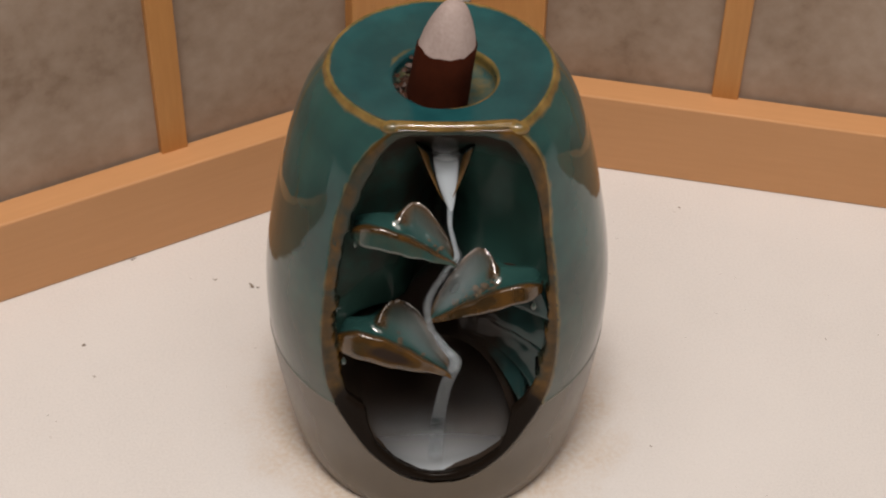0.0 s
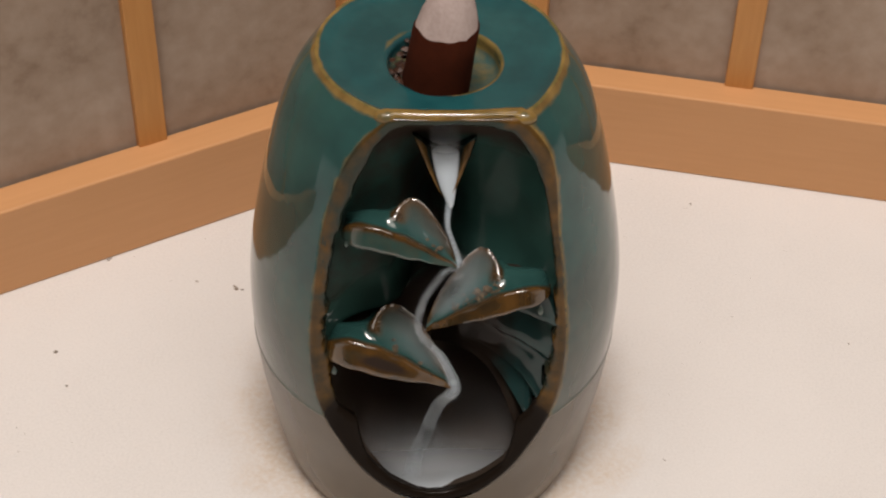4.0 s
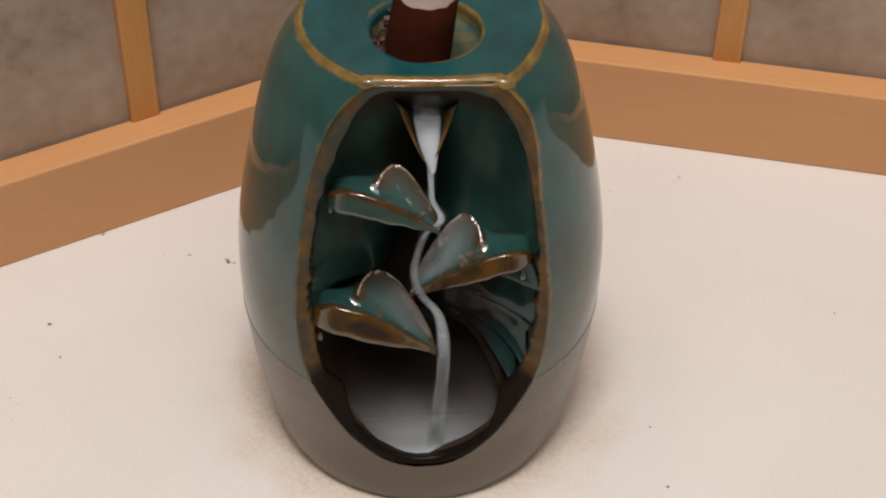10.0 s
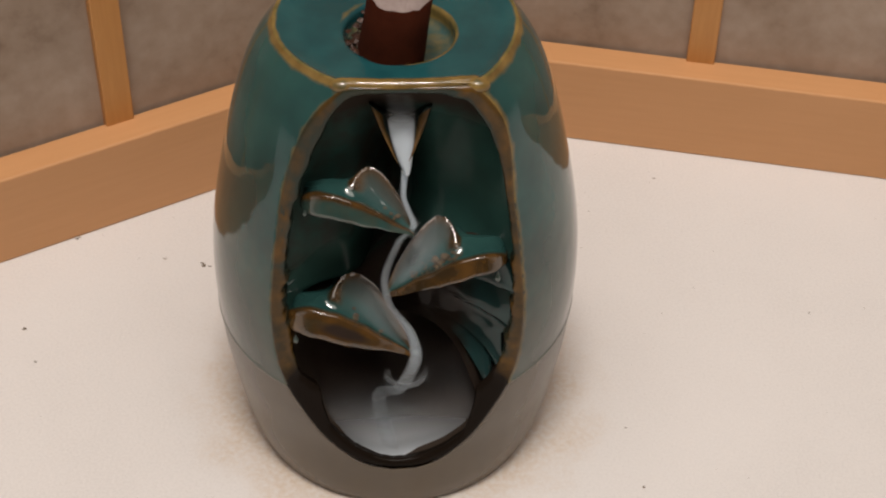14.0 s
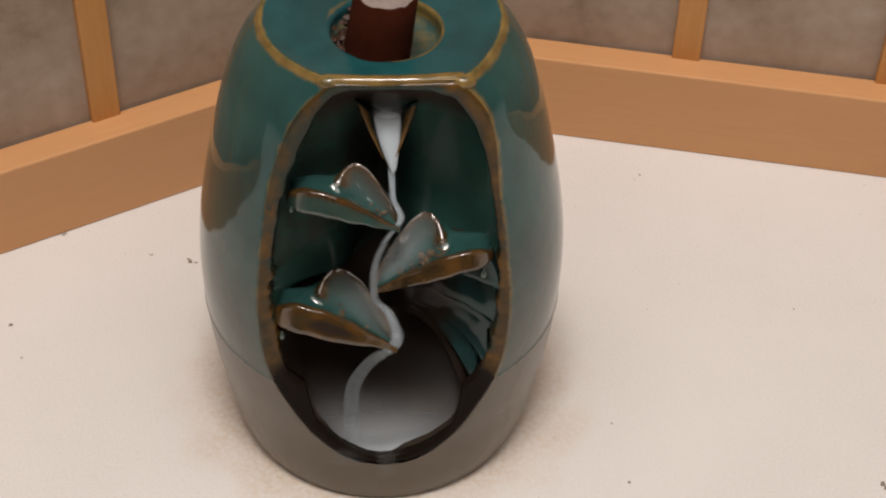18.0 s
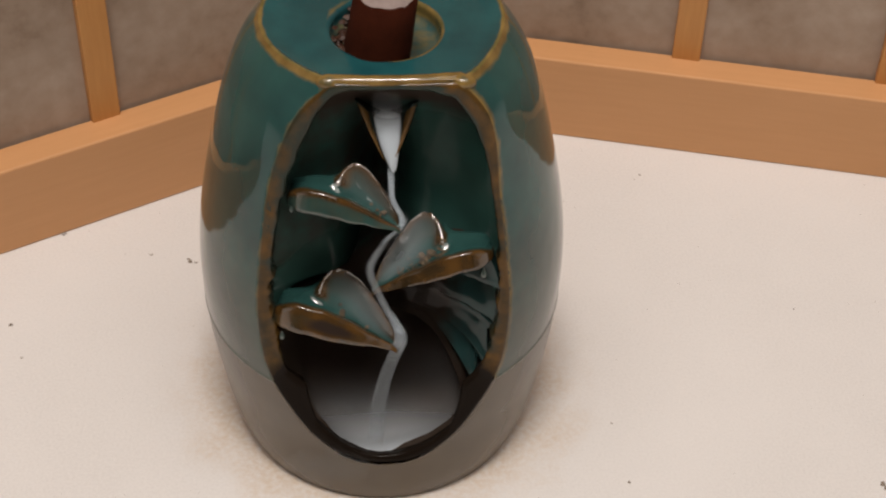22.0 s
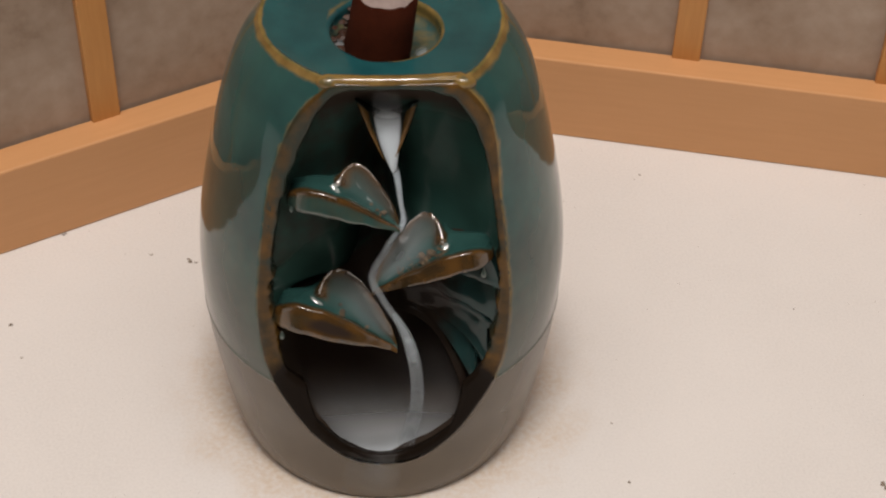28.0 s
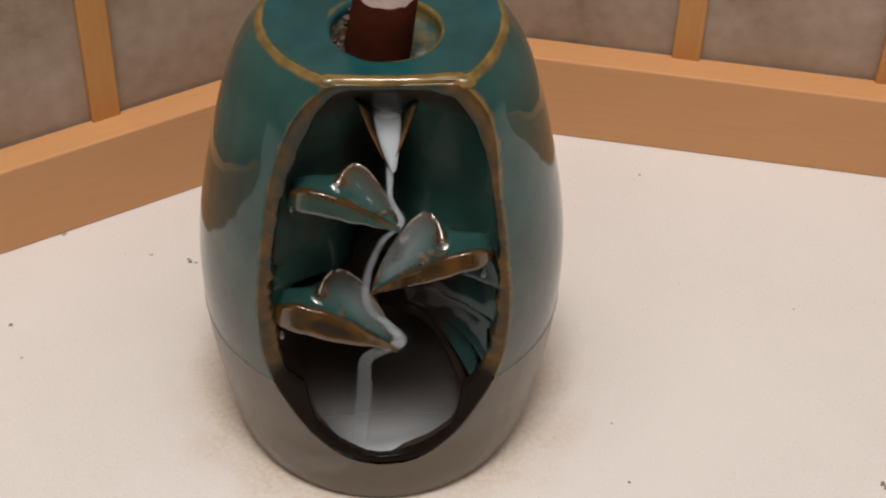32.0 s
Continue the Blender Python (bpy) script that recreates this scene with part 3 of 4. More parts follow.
            # Shade painted in behind the tongue, over the drop and the back.
            sec.append((g + d * q, z, 0.75 * (roll if sd > 0 else math.exp(-(sd / (1.7 * thick)) ** 2) * ease(0.10, 0.30, q)) * (c > 0.0006), max(0.75 * ease(0.001, 0.006, sd) * ease(start - 0.1, start + 0.15, u), 0.20 * ease(0.6, 1.3, q) * ease(0.0, 0.002, sd)), inside * (1 - roll) * ease(0.30, 0.65, q) * (c > 0.0006)))
        sect = len(sec)
        for v, z, e, ch, *pad in sec:
            p = Vector((base.x + aside * 0.006 * ease(0.1, 0.9, (v - g) / d) * (1 - ease(0.0, 0.35, u)), base.y + v, base.z + z))
            p += 0.00025 * Vector((0, 1, 1)) * noise.noise(p * 240)
            verts.append(p)
            edge.append(e)
            foot.append(pad[0] if pad else 0.0)
            dark_shade.append(ch)
    f = grid_faces(nu, sect)
    f += [tuple(range(sect)), tuple(range((nu - 1) * sect, nu * sect))]
    leaf = link_mesh("leaf_ledge", verts, f, LEAF, b, "teal leaf-shaped ledge with rolled brown lip", {"edge": edge, "dark_shade": dark_shade, "foot": foot}, True, 65)
    rows, cols = range(int(0.40 * nu), int(0.97 * nu), 2), range(lead, lead + 17, 2)
    fv, ft = [], []
    for j in rows:
        for i in cols:
            fv.append(verts[j * sect + i] + Vector((0, -0.0004, 0.0006)))
            a, c = (j / nu - 0.40) / 0.57, (i - lead) / 16
            ft.append(math.sin(math.pi * min(1, max(0, a)) ** 1.6) * math.sin(math.pi * min(1, c)) ** 0.7)
    FILMS.append((fv, grid_faces(len(rows), len(cols)), ft))
    rng = random.Random(int(lip * 1e5))
    for lo, hi, count, size in crumbs:
        cv, cf = [], []
        for _ in range(count):
            j, i = int((lo + (hi - lo) * rng.random()) * (nu - 1)), lead + rng.choice((0, 0, 1, 1, 2, 2, 3, 4))
            p = verts[j * sect + i].lerp(verts[j * sect + i + 1], rng.random())
            crumb(cv, cf, p, size * rng.uniform(0.4, 1.2), rng)
        link_mesh("residue", cv, cf, CRUMB, leaf, "tan flakes of incense residue", None, False)


def build_corner(b, p):
    """A rounded knuckle of thick glaze where the top edge meets the rim."""
    bm = bmesh.new()
    bmesh.ops.create_icosphere(bm, subdivisions=3, radius=1.0)
    verts = [(p.x + 0.0028 * v.co.x, p.y + 0.0019 * v.co.y, p.z + 0.0016 * v.co.z) for v in bm.verts]
    faces = [[v.index for v in f.verts] for f in bm.faces]
    bm.free()
    link_mesh("corner_bead", verts, faces, TEAL, b, "rounded honey-teal glaze corner", {"edge": [0.62 + 0.3 * noise.noise(Vector(v) * 500) for v in verts]})


def build_drip(b, p, size):
    """A bead of glaze that hangs from a ledge's blunt end."""
    verts, n, m = [], 12, 9
    for j in range(m):
        k = j / (m - 1)
        r = size * 0.42 * math.sin(math.pi * (0.04 + 0.94 * k ** 1.5)) + 0.00005
        for i in range(n):
            a = math.tau * i / n
            verts.append((p.x + r * math.cos(a) * 0.9, p.y + r * math.sin(a), p.z + size * (0.9 - 1.6 * k)))
    link_mesh("glaze_drip", verts, grid_faces(m, n, True), LEAF, b, "glossy bead of run glaze", {"edge": [0.15] * (n * m), "foot": [0.8] * (n * m)})


def build_curtain(b):
    """Pleated fold that fans out under the middle ledge and ends in a scalloped edge along the rim."""
    nu, nv, verts, edge, dark_shade = 48, 91, [], [], []
    ends = [Vector(k) for k in ((0.0272, -0.0285, 0.0700), (0.0286, -0.0285, 0.0590), (0.0286, -0.0292, 0.0505), (0.0260, -0.0303, 0.0422), (0.0232, -0.0316, 0.0370), (0.0216, -0.0335, 0.0300))]
    for i in range(nv):
        v = i / (nv - 1)
        e, _ = along(ends, v * 4.999)
        a = Vector((-0.002, -0.019, 0.0600)).lerp(Vector((0.000, -0.021, 0.0490)), v)
        mid = a.lerp(e, 0.58) + Vector((0.0015, 0.0030, 0.0030)) * v ** 2 + Vector((0.0045, 0.0, 0.0085)) * v ** 2 + Vector((0, 0.006, 0.002)) * (1 - v)
        wave = (v * 4.6 + 0.22 * math.sin(v * 8)) % 1.0
        saw = (wave / 0.72 if wave < 0.72 else (1 - wave) / 0.28)
        for j in range(nu):
            u = j / (nu - 1)
            w = a * (1 - u) ** 2 + mid * 2 * u * (1 - u) + e * u * u
            lift = ease(0.18, 0.95, u)
            w += Vector((-0.5, -0.75, -0.25)) * 0.0046 * (saw - 0.5) * lift * (0.7 + 0.5 * math.sin(v * 9))
            w += (e - a).normalized() * 0.0044 * (saw - 0.75) * ease(0.72, 1.0, u)
            w += Vector((1, 1, 1)) * 0.00012 * noise.noise(w * 300)
            verts.append(w)
            edge.append(0.50 * ease(0.90, 1.0, u) * ease(0.5, 0.9, v))
            # Shade painted in towards the inner apex; the lowest pleats are dark brown.
            dark_shade.append(max(0.85 - 0.70 * ease(0.35, 0.85, u), 0.75 * ease(0.62, 0.95, v)))
    k = len(verts)
    verts += [w + Vector((0.0012, 0.0030, 0.0006)) for w in verts[:k]]
    edge += [0.0] * k
    dark_shade += [0.8] * k
    f = grid_faces(nv, nu) + [tuple(k + q for q in reversed(r)) for r in grid_faces(nv, nu)]
    rim = [i * nu + nu - 1 for i in range(nv)]
    low = [(nv - 1) * nu + j for j in range(nu)]
    for line in (rim, low):
        f += [(line[i], line[i + 1], line[i + 1] + k, line[i] + k) for i in range(len(line) - 1)]
    link_mesh("rock_fold", verts, f, FOLD, b, "pleated dark green fold with a scalloped edge", {"edge": edge, "dark_shade": dark_shade}, True, 50)


build_burner()


def build_well_residue():
    rng = random.Random(9)
    v, f = [], []
    for _ in range(130):
        a, r = rng.uniform(1.9, 4.5), 0.0118 * rng.uniform(0.60, 1.0)
        crumb(v, f, Vector((0.0010 + r * math.cos(a), -0.0038 + r * math.sin(a), H - 0.0050 + 0.0034 * rng.random() ** 1.6)), rng.uniform(0.0004, 0.0015), rng)
    tagged(link_mesh("burnt_residue", v, f, CHAR, None, "", None, False), "shiny dark-brown tar and crumbs in the well", "residue", kind="stuff")


build_well_residue()


def build_cone():
    c = thing("incense_cone", "burning brown incense cone with a pale ash tip", "incense cone", (-0.0009, -0.0096, H - 0.0050))
    n = 56
    for name, mat, rows in (("cone_body", CONE, ((0, 0.0), (0.0068, 0.0), (0.0073, 0.0005), (0.0072, 0.004), (0.0070, 0.010), (0.0069, 0.0158), (0.0066, 0.0163), (0, 0.0164))),
                            ("ash_tip", ASH, ((0, 0.0158), (0.0060, 0.0160), (0.0065, 0.0163), (0.0063, 0.0172), (0.0057, 0.0197), (0.0048, 0.0223), (0.0037, 0.0247), (0.0026, 0.0263), (0.0013, 0.0272), (0, 0.0274)))):
        verts = []
        for k, (r, z) in enumerate(rows):
            for i in range(n):
                a = 2 * math.pi * i / n
                w = 1 + 0.03 * noise.noise(Vector((math.cos(a) * 2, math.sin(a) * 2, z * 200)))
                wob = -0.0005 * math.sin(a) + 0.0004 * math.sin(a * 2 + 1.2) + 0.0007 * noise.noise(Vector((math.cos(a) * 3, math.sin(a) * 3, 5))) if 0.0150 < z < 0.0180 else 0
                x, y, zz = r * w * math.cos(a), r * w * math.sin(a), z + wob
                verts.append((x + 0.14 * zz, y + 0.06 * zz, zz))
        link_mesh(name, verts, grid_faces(len(rows), n, True), mat, c, "pale pinkish-grey ash" if name == "ash_tip" else "", None, True, 50)


build_cone()


# ---------------------------------------------------------------- grit on the board
def build_grit():
    rng = random.Random(4)
    seen = ((-0.1017, 0.0181, 0.0009), (-0.0563, 0.0453, 0.0012), (-0.0570, 0.0462, 0.0008), (-0.0549, 0.0450, 0.0007), (0.0747, 0.0895, 0.0006), (0.0597, -0.0125, 0.0005), (0.0627, -0.0321, 0.0007),
            (-0.0679, 0.0478, 0.0006), (-0.0965, 0.0059, 0.0005), (0.1263, -0.0308, 0.0013), (0.1275, -0.0318, 0.0010), (-0.0948, 0.0558, 0.0010), (0.1135, 0.0319, 0.0004))

    def flake(verts, faces, x, y, r):
        k, n = len(verts), 6
        a0 = rng.uniform(0, 6)
        for j in range(n):
            a = a0 + j * math.tau / n
            q = r * rng.uniform(0.35, 1.0)
            verts.append((x + q * math.cos(a), y + 0.8 * q * math.sin(a), 0.0001))
        verts.append((x + 0.2 * r * rng.uniform(-1, 1), y, 0.14 * r + 0.0001))
        faces += [(k + j, k + (j + 1) % n, k + n) for j in range(n)]
    for name, mat, count, lo, hi, label in (("grit", SPECK, 150, 0.00008, 0.00030, "dark specks of grit scattered over the board"), ("crystal_grains", GLINT, 90, 0.00008, 0.00022, "pale glittering grains scattered over the board")):
        verts, faces = [], []
        if name == "grit":
            for x, y, r in seen:
                for _ in range(3):
                    flake(verts, faces, x + rng.gauss(0, 0.35) * r, y + rng.gauss(0, 0.3) * r, r * 0.7)
        while count:
            x, y = rng.uniform(-0.16, 0.17), rng.uniform(-0.12, 0.105)
            if x * x + y * y < 0.05 ** 2 or y > 0.1163 + 0.5 * min(x, 0) - 0.19 * max(x, 0):
                continue
            flake(verts, faces, x, y, rng.uniform(lo, hi))
            count -= 1
        tagged(link_mesh(name, verts, faces, mat, None, "", None, False), label, "grit", kind="stuff")


build_grit()


# ---------------------------------------------------------------- smoke
# Course of the sinking smoke: seconds, then eleven places (x, z in tenths of a millimetre) from the spout to the bowl.
FLOW = (
    (0, (33, 938, 35, 885, 51, 815, 29, 777, -9, 714, -7, 640, 28, 573, 56, 518, 34, 417, 18, 304, 14, 196)),
    (1, (31, 931, 33, 880, 54, 810, 30, 774, -11, 725, -15, 634, 11, 563, 51, 487, 26, 408, 35, 311, 65, 196)),
    (2, (31, 931, 27, 887, 54, 810, 24, 767, -11, 725, -24, 634, 11, 572, 51, 472, 1, 408, -21, 310, -9, 210)),
    (3, (31, 928, 32, 880, 54, 803, 24, 774, -17, 718, -27, 634, 24, 565, 54, 472, 20, 401, -17, 294, -45, 178)),
    (6, (30, 929, 29, 874, 53, 812, 26, 776, -15, 720, -16, 645, 32, 552, 56, 460, 16, 388, -8, 283, -20, 197)),
    (7, (25, 938, 30, 869, 46, 813, 15, 771, -17, 715, -12, 640, 34, 563, 55, 479, 31, 392, 9, 270, -11, 163)),
    (8, (29, 904, 37, 863, 49, 828, 12, 770, -3, 714, 2, 639, 33, 585, 53, 494, 40, 392, 27, 254, 11, 148)),
    (9, (31, 935, 38, 859, 52, 823, 17, 780, 0, 716, 17, 642, 50, 596, 64, 496, 62, 379, 49, 257, 39, 173)),
    (10, (30, 928, 35, 866, 52, 823, 18, 780, -1, 709, 14, 649, 53, 587, 66, 503, 65, 385, 56, 264, 51, 187)),
    (11, (29, 935, 33, 872, 51, 822, 18, 772, -12, 701, 1, 640, 33, 577, 56, 493, 42, 407, 37, 302, 35, 200)),
    (12, (30, 937, 32, 874, 53, 825, 16, 775, -10, 704, 3, 628, 34, 565, 51, 480, 17, 393, 6, 272, 2, 188)),
    (13, (27, 924, 27, 875, 52, 818, 23, 776, -4, 719, -13, 620, 21, 549, 47, 496, 11, 394, 7, 273, 1, 188)),
    (14, (29, 920, 29, 871, 48, 814, 18, 772, -10, 700, 0, 624, 45, 546, 58, 460, 23, 358, -25, 324, -1, 184)),
    (14.5, (38, 917, 40, 868, 53, 811, 12, 768, -12, 696, 3, 628, 58, 558, 71, 472, 19, 370, -11, 264, -28, 194)),
    (16.5, (25, 911, 28, 862, 50, 812, 17, 776, -9, 705, -1, 613, 31, 550, 57, 481, -28, 377, -51, 271, -22, 172)),
    (17, (31, 911, 32, 862, 51, 812, 11, 762, -19, 690, -10, 605, 31, 550, 55, 481, -21, 393, -59, 287, -73, 171)),
    (18, (31, 911, 36, 862, 50, 819, 17, 762, -4, 705, -1, 629, 31, 581, 44, 497, -21, 409, -59, 319, -52, 186)),
    (19, (33, 911, 40, 862, 51, 826, 23, 762, -4, 705, 12, 637, 38, 566, 44, 480, 11, 386, -25, 272, -52, 179)),
    (20, (33, 911, 40, 862, 51, 819, 21, 762, -4, 705, 31, 638, 57, 582, 64, 497, 51, 395, 36, 289, 12, 173)),
    (21, (30, 911, 36, 862, 52, 812, 17, 762, -9, 705, 25, 622, 54, 550, 57, 481, 51, 379, 48, 274, 53, 189)),
    (22, (30, 911, 34, 862, 54, 812, 17, 762, -12, 705, 18, 614, 44, 558, 55, 505, 31, 410, 7, 305, -2, 188)),
    (23, (30, 911, 30, 862, 51, 819, 17, 762, -17, 690, -1, 606, 38, 550, 60, 481, 25, 386, -15, 288, -29, 172)),
    (24, (36, 911, 44, 862, 50, 826, 23, 762, -1, 705, 31, 622, 47, 566, 51, 497, 24, 410, 15, 305, -29, 172)),
    (25, (39, 911, 49, 863, 56, 812, 29, 762, 3, 705, 62, 638, 89, 567, 92, 482, 88, 380, 83, 275, 71, 175)),
    (28, (42, 911, 50, 863, 56, 812, 29, 762, -7, 690, 18, 622, 57, 551, 81, 473, 95, 364, 92, 275, 73, 182)),
    (29, (39, 911, 46, 862, 55, 812, 23, 762, -7, 690, 31, 614, 63, 551, 77, 481, 78, 364, 79, 258, 76, 190)),
    (30, (39, 911, 44, 862, 57, 812, 17, 762, -9, 690, 6, 598, 51, 534, 55, 473, 54, 379, 56, 290, 59, 204)),
    (30.5, (37, 911, 36, 862, 54, 812, 17, 762, -7, 690, 8, 598, 44, 534, 38, 472, 38, 379, 49, 274, 57, 189)),
    (31, (36, 911, 40, 862, 54, 812, 11, 762, -9, 690, 3, 598, 44, 534, 51, 464, 5, 402, -22, 288, 19, 188)),
    (31.5, (36, 911, 40, 862, 54, 812, 11, 762, -13, 690, -4, 605, 38, 550, 51, 497, -2, 409, -15, 320, -15, 219)),
    (32, (27, 911, 30, 862, 51, 812, 11, 762, -19, 690, -17, 605, 31, 550, 51, 497, -21, 425, -29, 320, -42, 186)),
)

IN_FRONT = (0.004, 0.003, 0.0012, 0.001, -0.0012, -0.0012, -0.0010, -0.0004, 0.002, 0.003, 0.0035)
WIDTH = (0.0017, 0.0011, 0.0012, 0.0015, 0.0020, 0.0019, 0.0023, 0.0033, 0.0032, 0.0038, 0.0042)
WISPS = 72


def course(flat):
    return [Vector((flat[2 * i] / 1e4, cut(flat[2 * i + 1] / 1e4) + IN_FRONT[i], flat[2 * i + 1] / 1e4)) for i in range(11)]


def wisp_mesh(w, length, hollow):
    """A curved veil of smoke, thin towards its rim."""
    nu, nv, verts, thin = 15, 17, [], []
    for j in range(nv):
        z = -1 + 2 * j / (nv - 1)
        for i in range(nu):
            x = -1 + 2 * i / (nu - 1)
            body = max(0.0, 1 - x * x) ** 0.8 * (1 - hollow) + hollow * max(0.0, 1 - abs(x) ** 5) * (0.30 + 0.70 * abs(x) ** 1.5)
            t = body * math.cos(z * math.pi / 2) ** 2
            verts.append((x * w / 2, -0.03 * w * (1 - x * x), z * length / 2))
            thin.append(t)
    return verts, grid_faces(nv, nu), thin


def build_smoke():
    sm = thing("smoke", "white backflow smoke sinking in a thin stream over the ledges", "smoke")
    wisps = []
    for n in range(WISPS):
        s = 10 * n / (WISPS - 1)
        w = float(np.interp(s, range(11), WIDTH))
        mat = SMOKE_THICK if s < 2.3 else SMOKE_THIN
        verts, f, thin = wisp_mesh(w, 0.0074, ease(6.8, 8.0, s) * 0.8)
        fade = (1.0 - 0.52 * ease(2.6, 3.4, s) * ease(6.0, 5.2, s)) * (1.0 if s < 7 else 1.0 - 0.40 * (s - 7) / 3)
        ob = link_mesh("wisp", verts, f, mat, sm, "", {"thin": [q * fade for q in thin]})
        wisps.append((s, ob))
    # smoke lying in the spout
    nu, nv, verts, thin = 15, 21, [], []
    for side in (-1, 1):
        for j in range(nv):
            v = j / (nv - 1)
            half = 0.0027 * (1 - v) ** 0.8 + 0.0006 + 0.0007 * math.sin(math.pi * v)
            for i in range(nu):
                x = -1 + 2 * i / (nu - 1)
                t = max(0.0, 1 - x * x)
                verts.append((0.0018 + 0.0017 * v * v + half * x, -0.0165 - 0.0085 * v - 0.001 * t * (side < 0), 0.1090 - 0.0160 * v + 0.0012 * t * (side > 0)))
                thin.append(min(1.0, t ** 0.5 * 1.6) * (0.12 * ease(0, 0.1, v) + 0.88 * ease(0.30, 0.46, v)))
    k = nu * nv
    link_mesh("spout_smoke", verts, grid_faces(nv, nu) + [tuple(k + q for q in r) for r in grid_faces(nv, nu)], SMOKE_THICK, sm, "dense white smoke", {"thin": thin})
    for (fv, ff, ft), much in zip(FILMS, (0.15, 0.65, 0.42)):
        link_mesh("smoke_film", fv, ff, SMOKE_THIN, sm, "thin film of smoke lying on a ledge", {"thin": [q * much for q in ft]})
    # layers of smoke pooled in the bowl
    for n, dy in enumerate((0.0042, 0.0095, 0.0150)):
        nu, nv, verts, thin = 31, 27, [], []
        for j in range(nv):
            z = 0.0135 + 0.035 * j / (nv - 1)
            for i in range(nu):
                x = -1 + 2 * i / (nu - 1)
                half = 0.0200 * min(1.0, 0.60 + (z - 0.0135) / 0.026)
                y = cut(z) + dy + 0.0010 * math.sin(3 * x + n) + 0.0016 * x * x
                verts.append((0.0016 + half * x, y, z))
                top = 0.0405 + 0.0045 * x - 0.0030 * math.sin(2.6 * x + n * 1.7) - 0.0012 * n
                swirl = 0.85 + 0.30 * noise.noise(Vector((x * 1.3 + n * 3, z * 60, n)))
                thin.append((1 - ease(0.012, top, z)) ** 1.7 * swirl * (1.0 + 0.6 * ease(0.026, 0.016, z) if n == 0 else 0.9 * ease(0.025, 0.040, z)) * (1 - ease(0.80, 1.0, abs(x))))
        link_mesh("pooled_smoke", verts, grid_faces(nv, nu), SMOKE_HAZE, sm, "hazy smoke pooled in the bowl", {"thin": thin})
    welled = []
    for x, y, w in ((-0.0088, -0.0070, 0.0062), (-0.0082, -0.0110, 0.0054), (0.0094, -0.0085, 0.0036)):
        verts, f, thin = wisp_mesh(w, 0.0058, 0.0)
        welled.append((x, y, link_mesh("well_smoke", verts, f, SMOKE_THICK, sm, "white smoke gathering in the well", {"thin": thin})))
    curls = []
    for n in range(3):
        nu, nv, verts, thin = 40, 9, [], []
        for j in range(nu):
            u = j / (nu - 1)
            a = math.radians(30 - 245 * u)
            r = 0.0050 * (1 - 0.25 * u)
            for i in range(nv):
                v = -1 + 2 * i / (nv - 1)
                w = 0.0010 + 0.0006 * math.sin(math.pi * u)
                verts.append(((r + w * v) * math.cos(a), -0.0006 * (1 - v * v), 0.9 * (r + w * v) * math.sin(a)))
                thin.append((1 - v * v) * math.sin(math.pi * u) ** 0.7)
        curls.append(link_mesh("smoke_curl", verts, grid_faces(nu, nv), SMOKE_THIN, sm, "curled puff of white smoke", {"thin": thin}))
    spilt = []
    for w, long in ((0.007, 0.022), (0.005, 0.018), (0.009, 0.026), (0.006, 0.020)):
        verts, f, thin = wisp_mesh(w, long, 0.3)
        spilt.append(link_mesh("spilt_smoke", verts, f, SMOKE_FAINT, sm, "faint wisp of smoke spilling over the rim", {"thin": thin}))
    return wisps, welled, curls, spilt


WISP_PARTS, WELL_PARTS, CURL_PARTS, SPILT_PARTS = build_smoke()


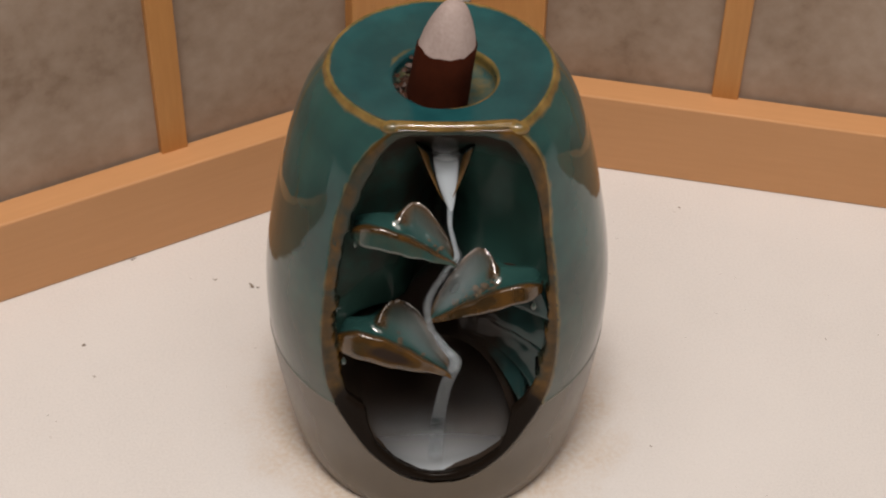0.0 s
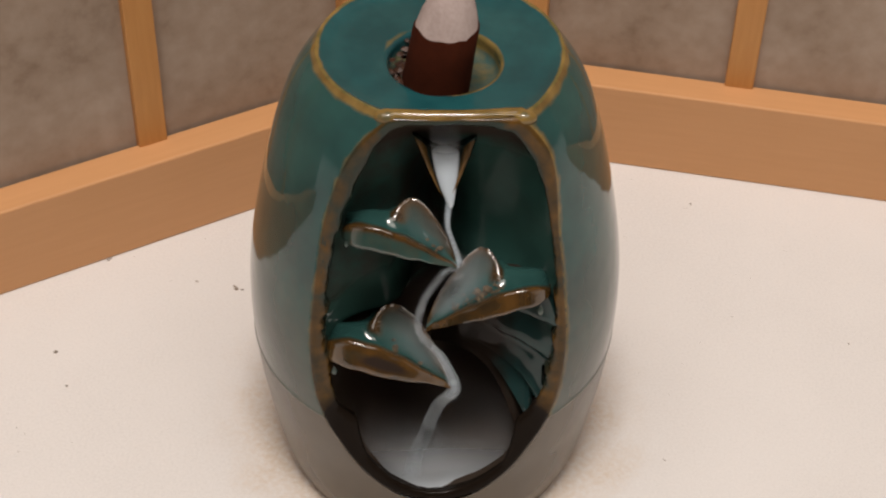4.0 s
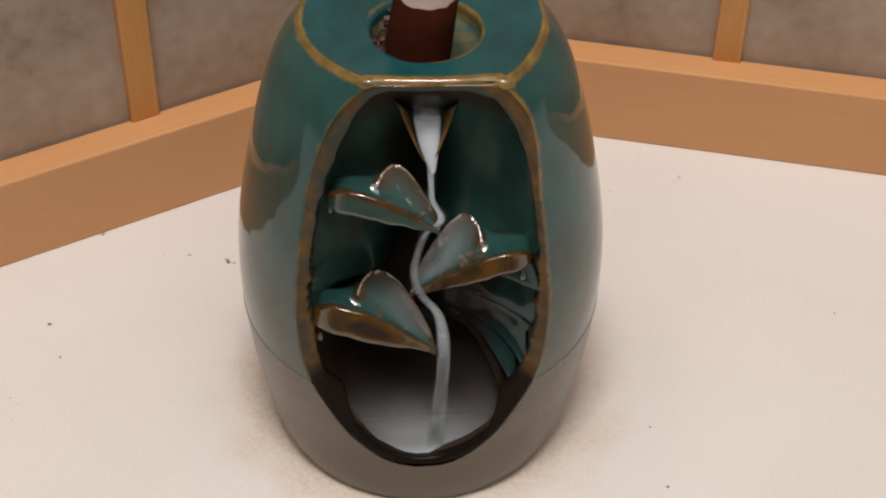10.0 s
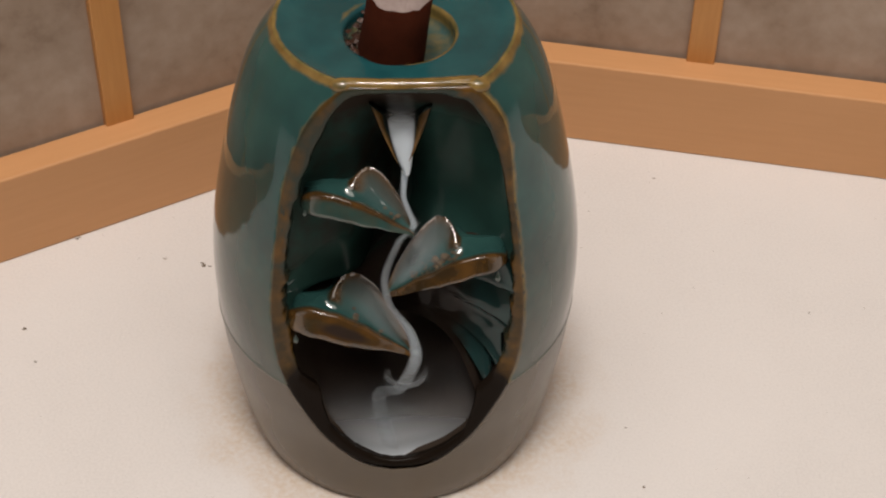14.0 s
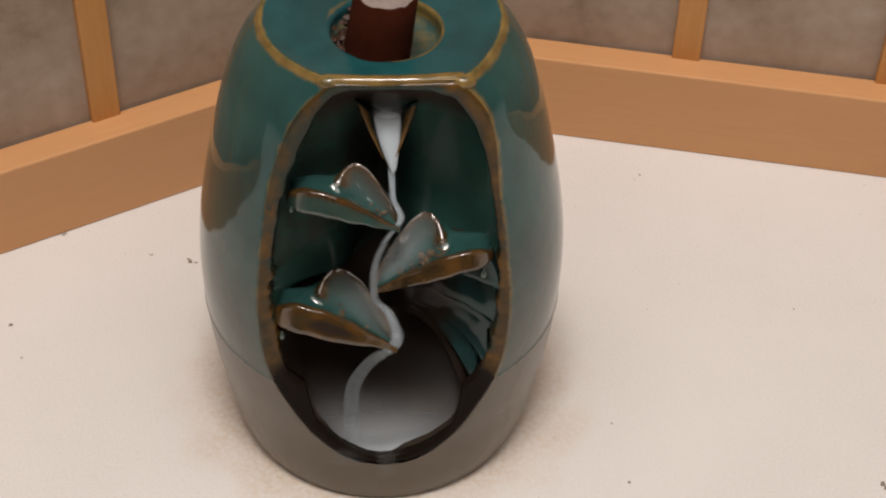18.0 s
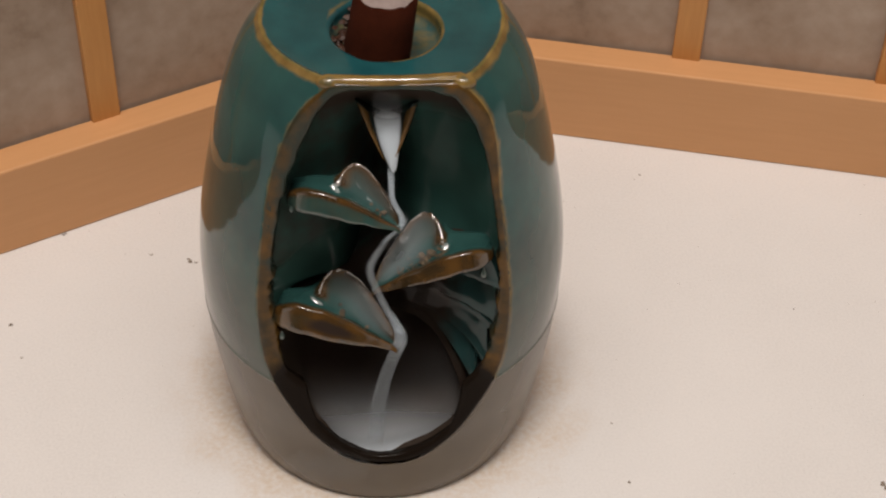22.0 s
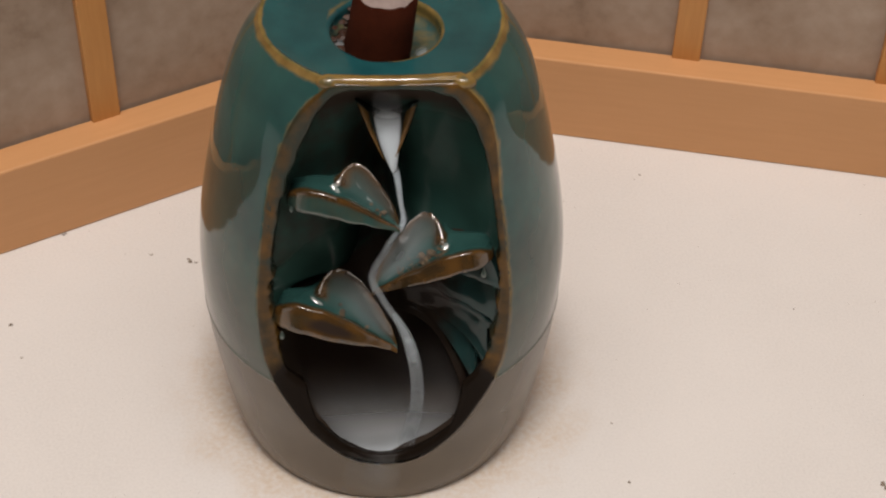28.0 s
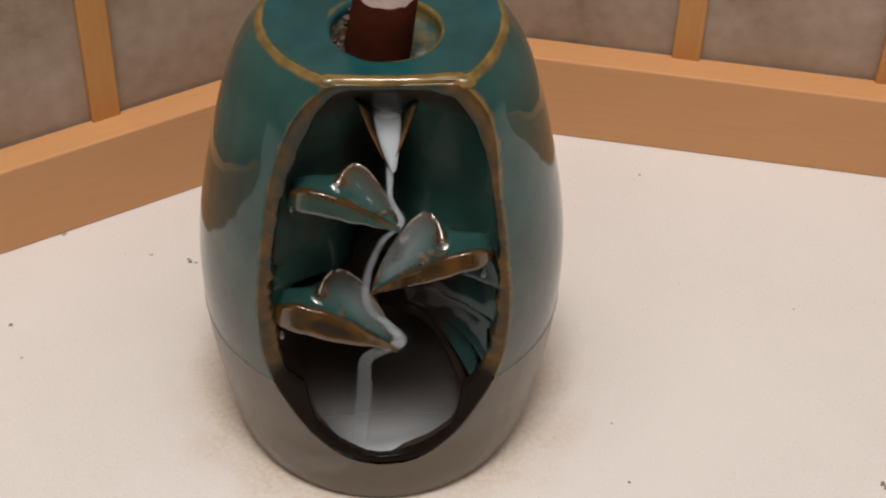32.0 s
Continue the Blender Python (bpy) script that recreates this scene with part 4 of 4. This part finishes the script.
# ---------------------------------------------------------------- motion of the smoke
def motions():
    lines = [(t, course(flat)) for t, flat in FLOW]
    for s, ob in WISP_PARTS:
        rows = []
        for t, pts in lines:
            p, d = along(pts, s)
            z = -Vector((d.x, 0.0, d.z)).normalized()
            y = Vector((0, -1, 0))
            x = y.cross(z).normalized()
            y = z.cross(x)
            m = Matrix.Identity(4)
            for r in range(3):
                m[r][0], m[r][1], m[r][2], m[r][3] = x[r], y[r], z[r], p[r]
            rows.append((t, m))
        walk(ob, rows)
    for n, (x, y, ob) in enumerate(WELL_PARTS):
        walk(ob, [(t, pose(x, y, z, -35, 0, 20 * n)) for t, z in ((0, H - 0.0100), (25, H - 0.0100), (27.5, H - 0.0050), (29.5, H - 0.0046 - 0.0004 * n), (32, H - 0.0056))])

    # puffs that roll off the lowest ledge and sink into the bowl
    behind, sunk = (-0.010, -0.018, 0.046), (-0.003, -0.028, 0.004)
    puffs = (((0, behind), (13.3, behind), (13.6, (0.0060, -0.0300, 0.0480)), (14.0, (0.0031, -0.0324, 0.0390)), (14.2, (-0.0020, -0.0338, 0.0302)), (14.5, (-0.0036, -0.0338, 0.0204)), (15.0, sunk), (32, sunk)),
             ((0, behind), (15.9, behind), (16.2, (0.0010, -0.0330, 0.0340)), (16.5, (-0.0023, -0.0330, 0.0245)), (16.7, (-0.0009, -0.0340, 0.0197)), (17.2, sunk), (32, sunk)),
             ((0, behind), (30.1, behind), (30.4, (0.0062, -0.0306, 0.0491)), (30.8, (0.0061, -0.0348, 0.0490)), (31.0, (0.0039, -0.0352, 0.0470)), (31.2, (0.0025, -0.0348, 0.0438)), (31.4, (-0.0011, -0.0341, 0.0336)), (31.6, (-0.0048, -0.0328, 0.0252)), (32, (-0.0038, -0.0300, 0.0117))))
    for ob, path in zip(CURL_PARTS, puffs):
        walk(ob, [(t, pose(p[0], p[1], p[2], 0, -0.6 * (p[2] - 0.03) * 1000, 0)) for t, p in path])

    # faint wisps that well up in the bowl, pass over its rim and creep down the foot: seconds, direction round the foot, height, lean
    creeps = (((0, -4, 0.024, 0), (15.5, -6, 0.024, 0), (17, -2, 0.019, 5), (19, -24, 0.012, 45), (20.5, -30, 0.010, 50), (23, -20, 0.012, 30), (28, -6, 0.013, 10), (32, -34, 0.013, 55)),
              ((0, 2, 0.024, 0), (16.2, 2, 0.024, 0), (17.5, 4, 0.018, 0), (20, -4, 0.014, 10), (22, -6, 0.013, 20), (25, 8, 0.014, -25), (28, 0, 0.014, 0), (32, -12, 0.015, 40)),
              ((0, 0, 0.025, 0), (18, -4, 0.025, 0), (19.5, -14, 0.016, 35), (21.5, -16, 0.013, 30), (25, 6, 0.012, -15), (28, 2, 0.010, 5), (32, -26, 0.010, 60)),
              ((0, 6, 0.024, 0), (7, 4, 0.023, 0), (8, 2, 0.0205, 0), (9, 4, 0.023, 0), (23.5, 6, 0.023, 0), (25, 10, 0.017, -15), (28, 3, 0.016, 0), (32, -18, 0.014, 45)))
    for ob, path in zip(SPILT_PARTS, creeps):
        rows = []
        for t, a, z, lean in path:
            r = radius(z) + 0.0018 if z < 0.0175 else 0.0418 if z < 0.0208 else 0.0335
            g = radians(a)
            rows.append((t, pose(r * math.sin(g), -r * math.cos(g), z, 8, 0, a) @ pose(0, 0, 0, 0, lean, 0)))
        walk(ob, rows)


motions()
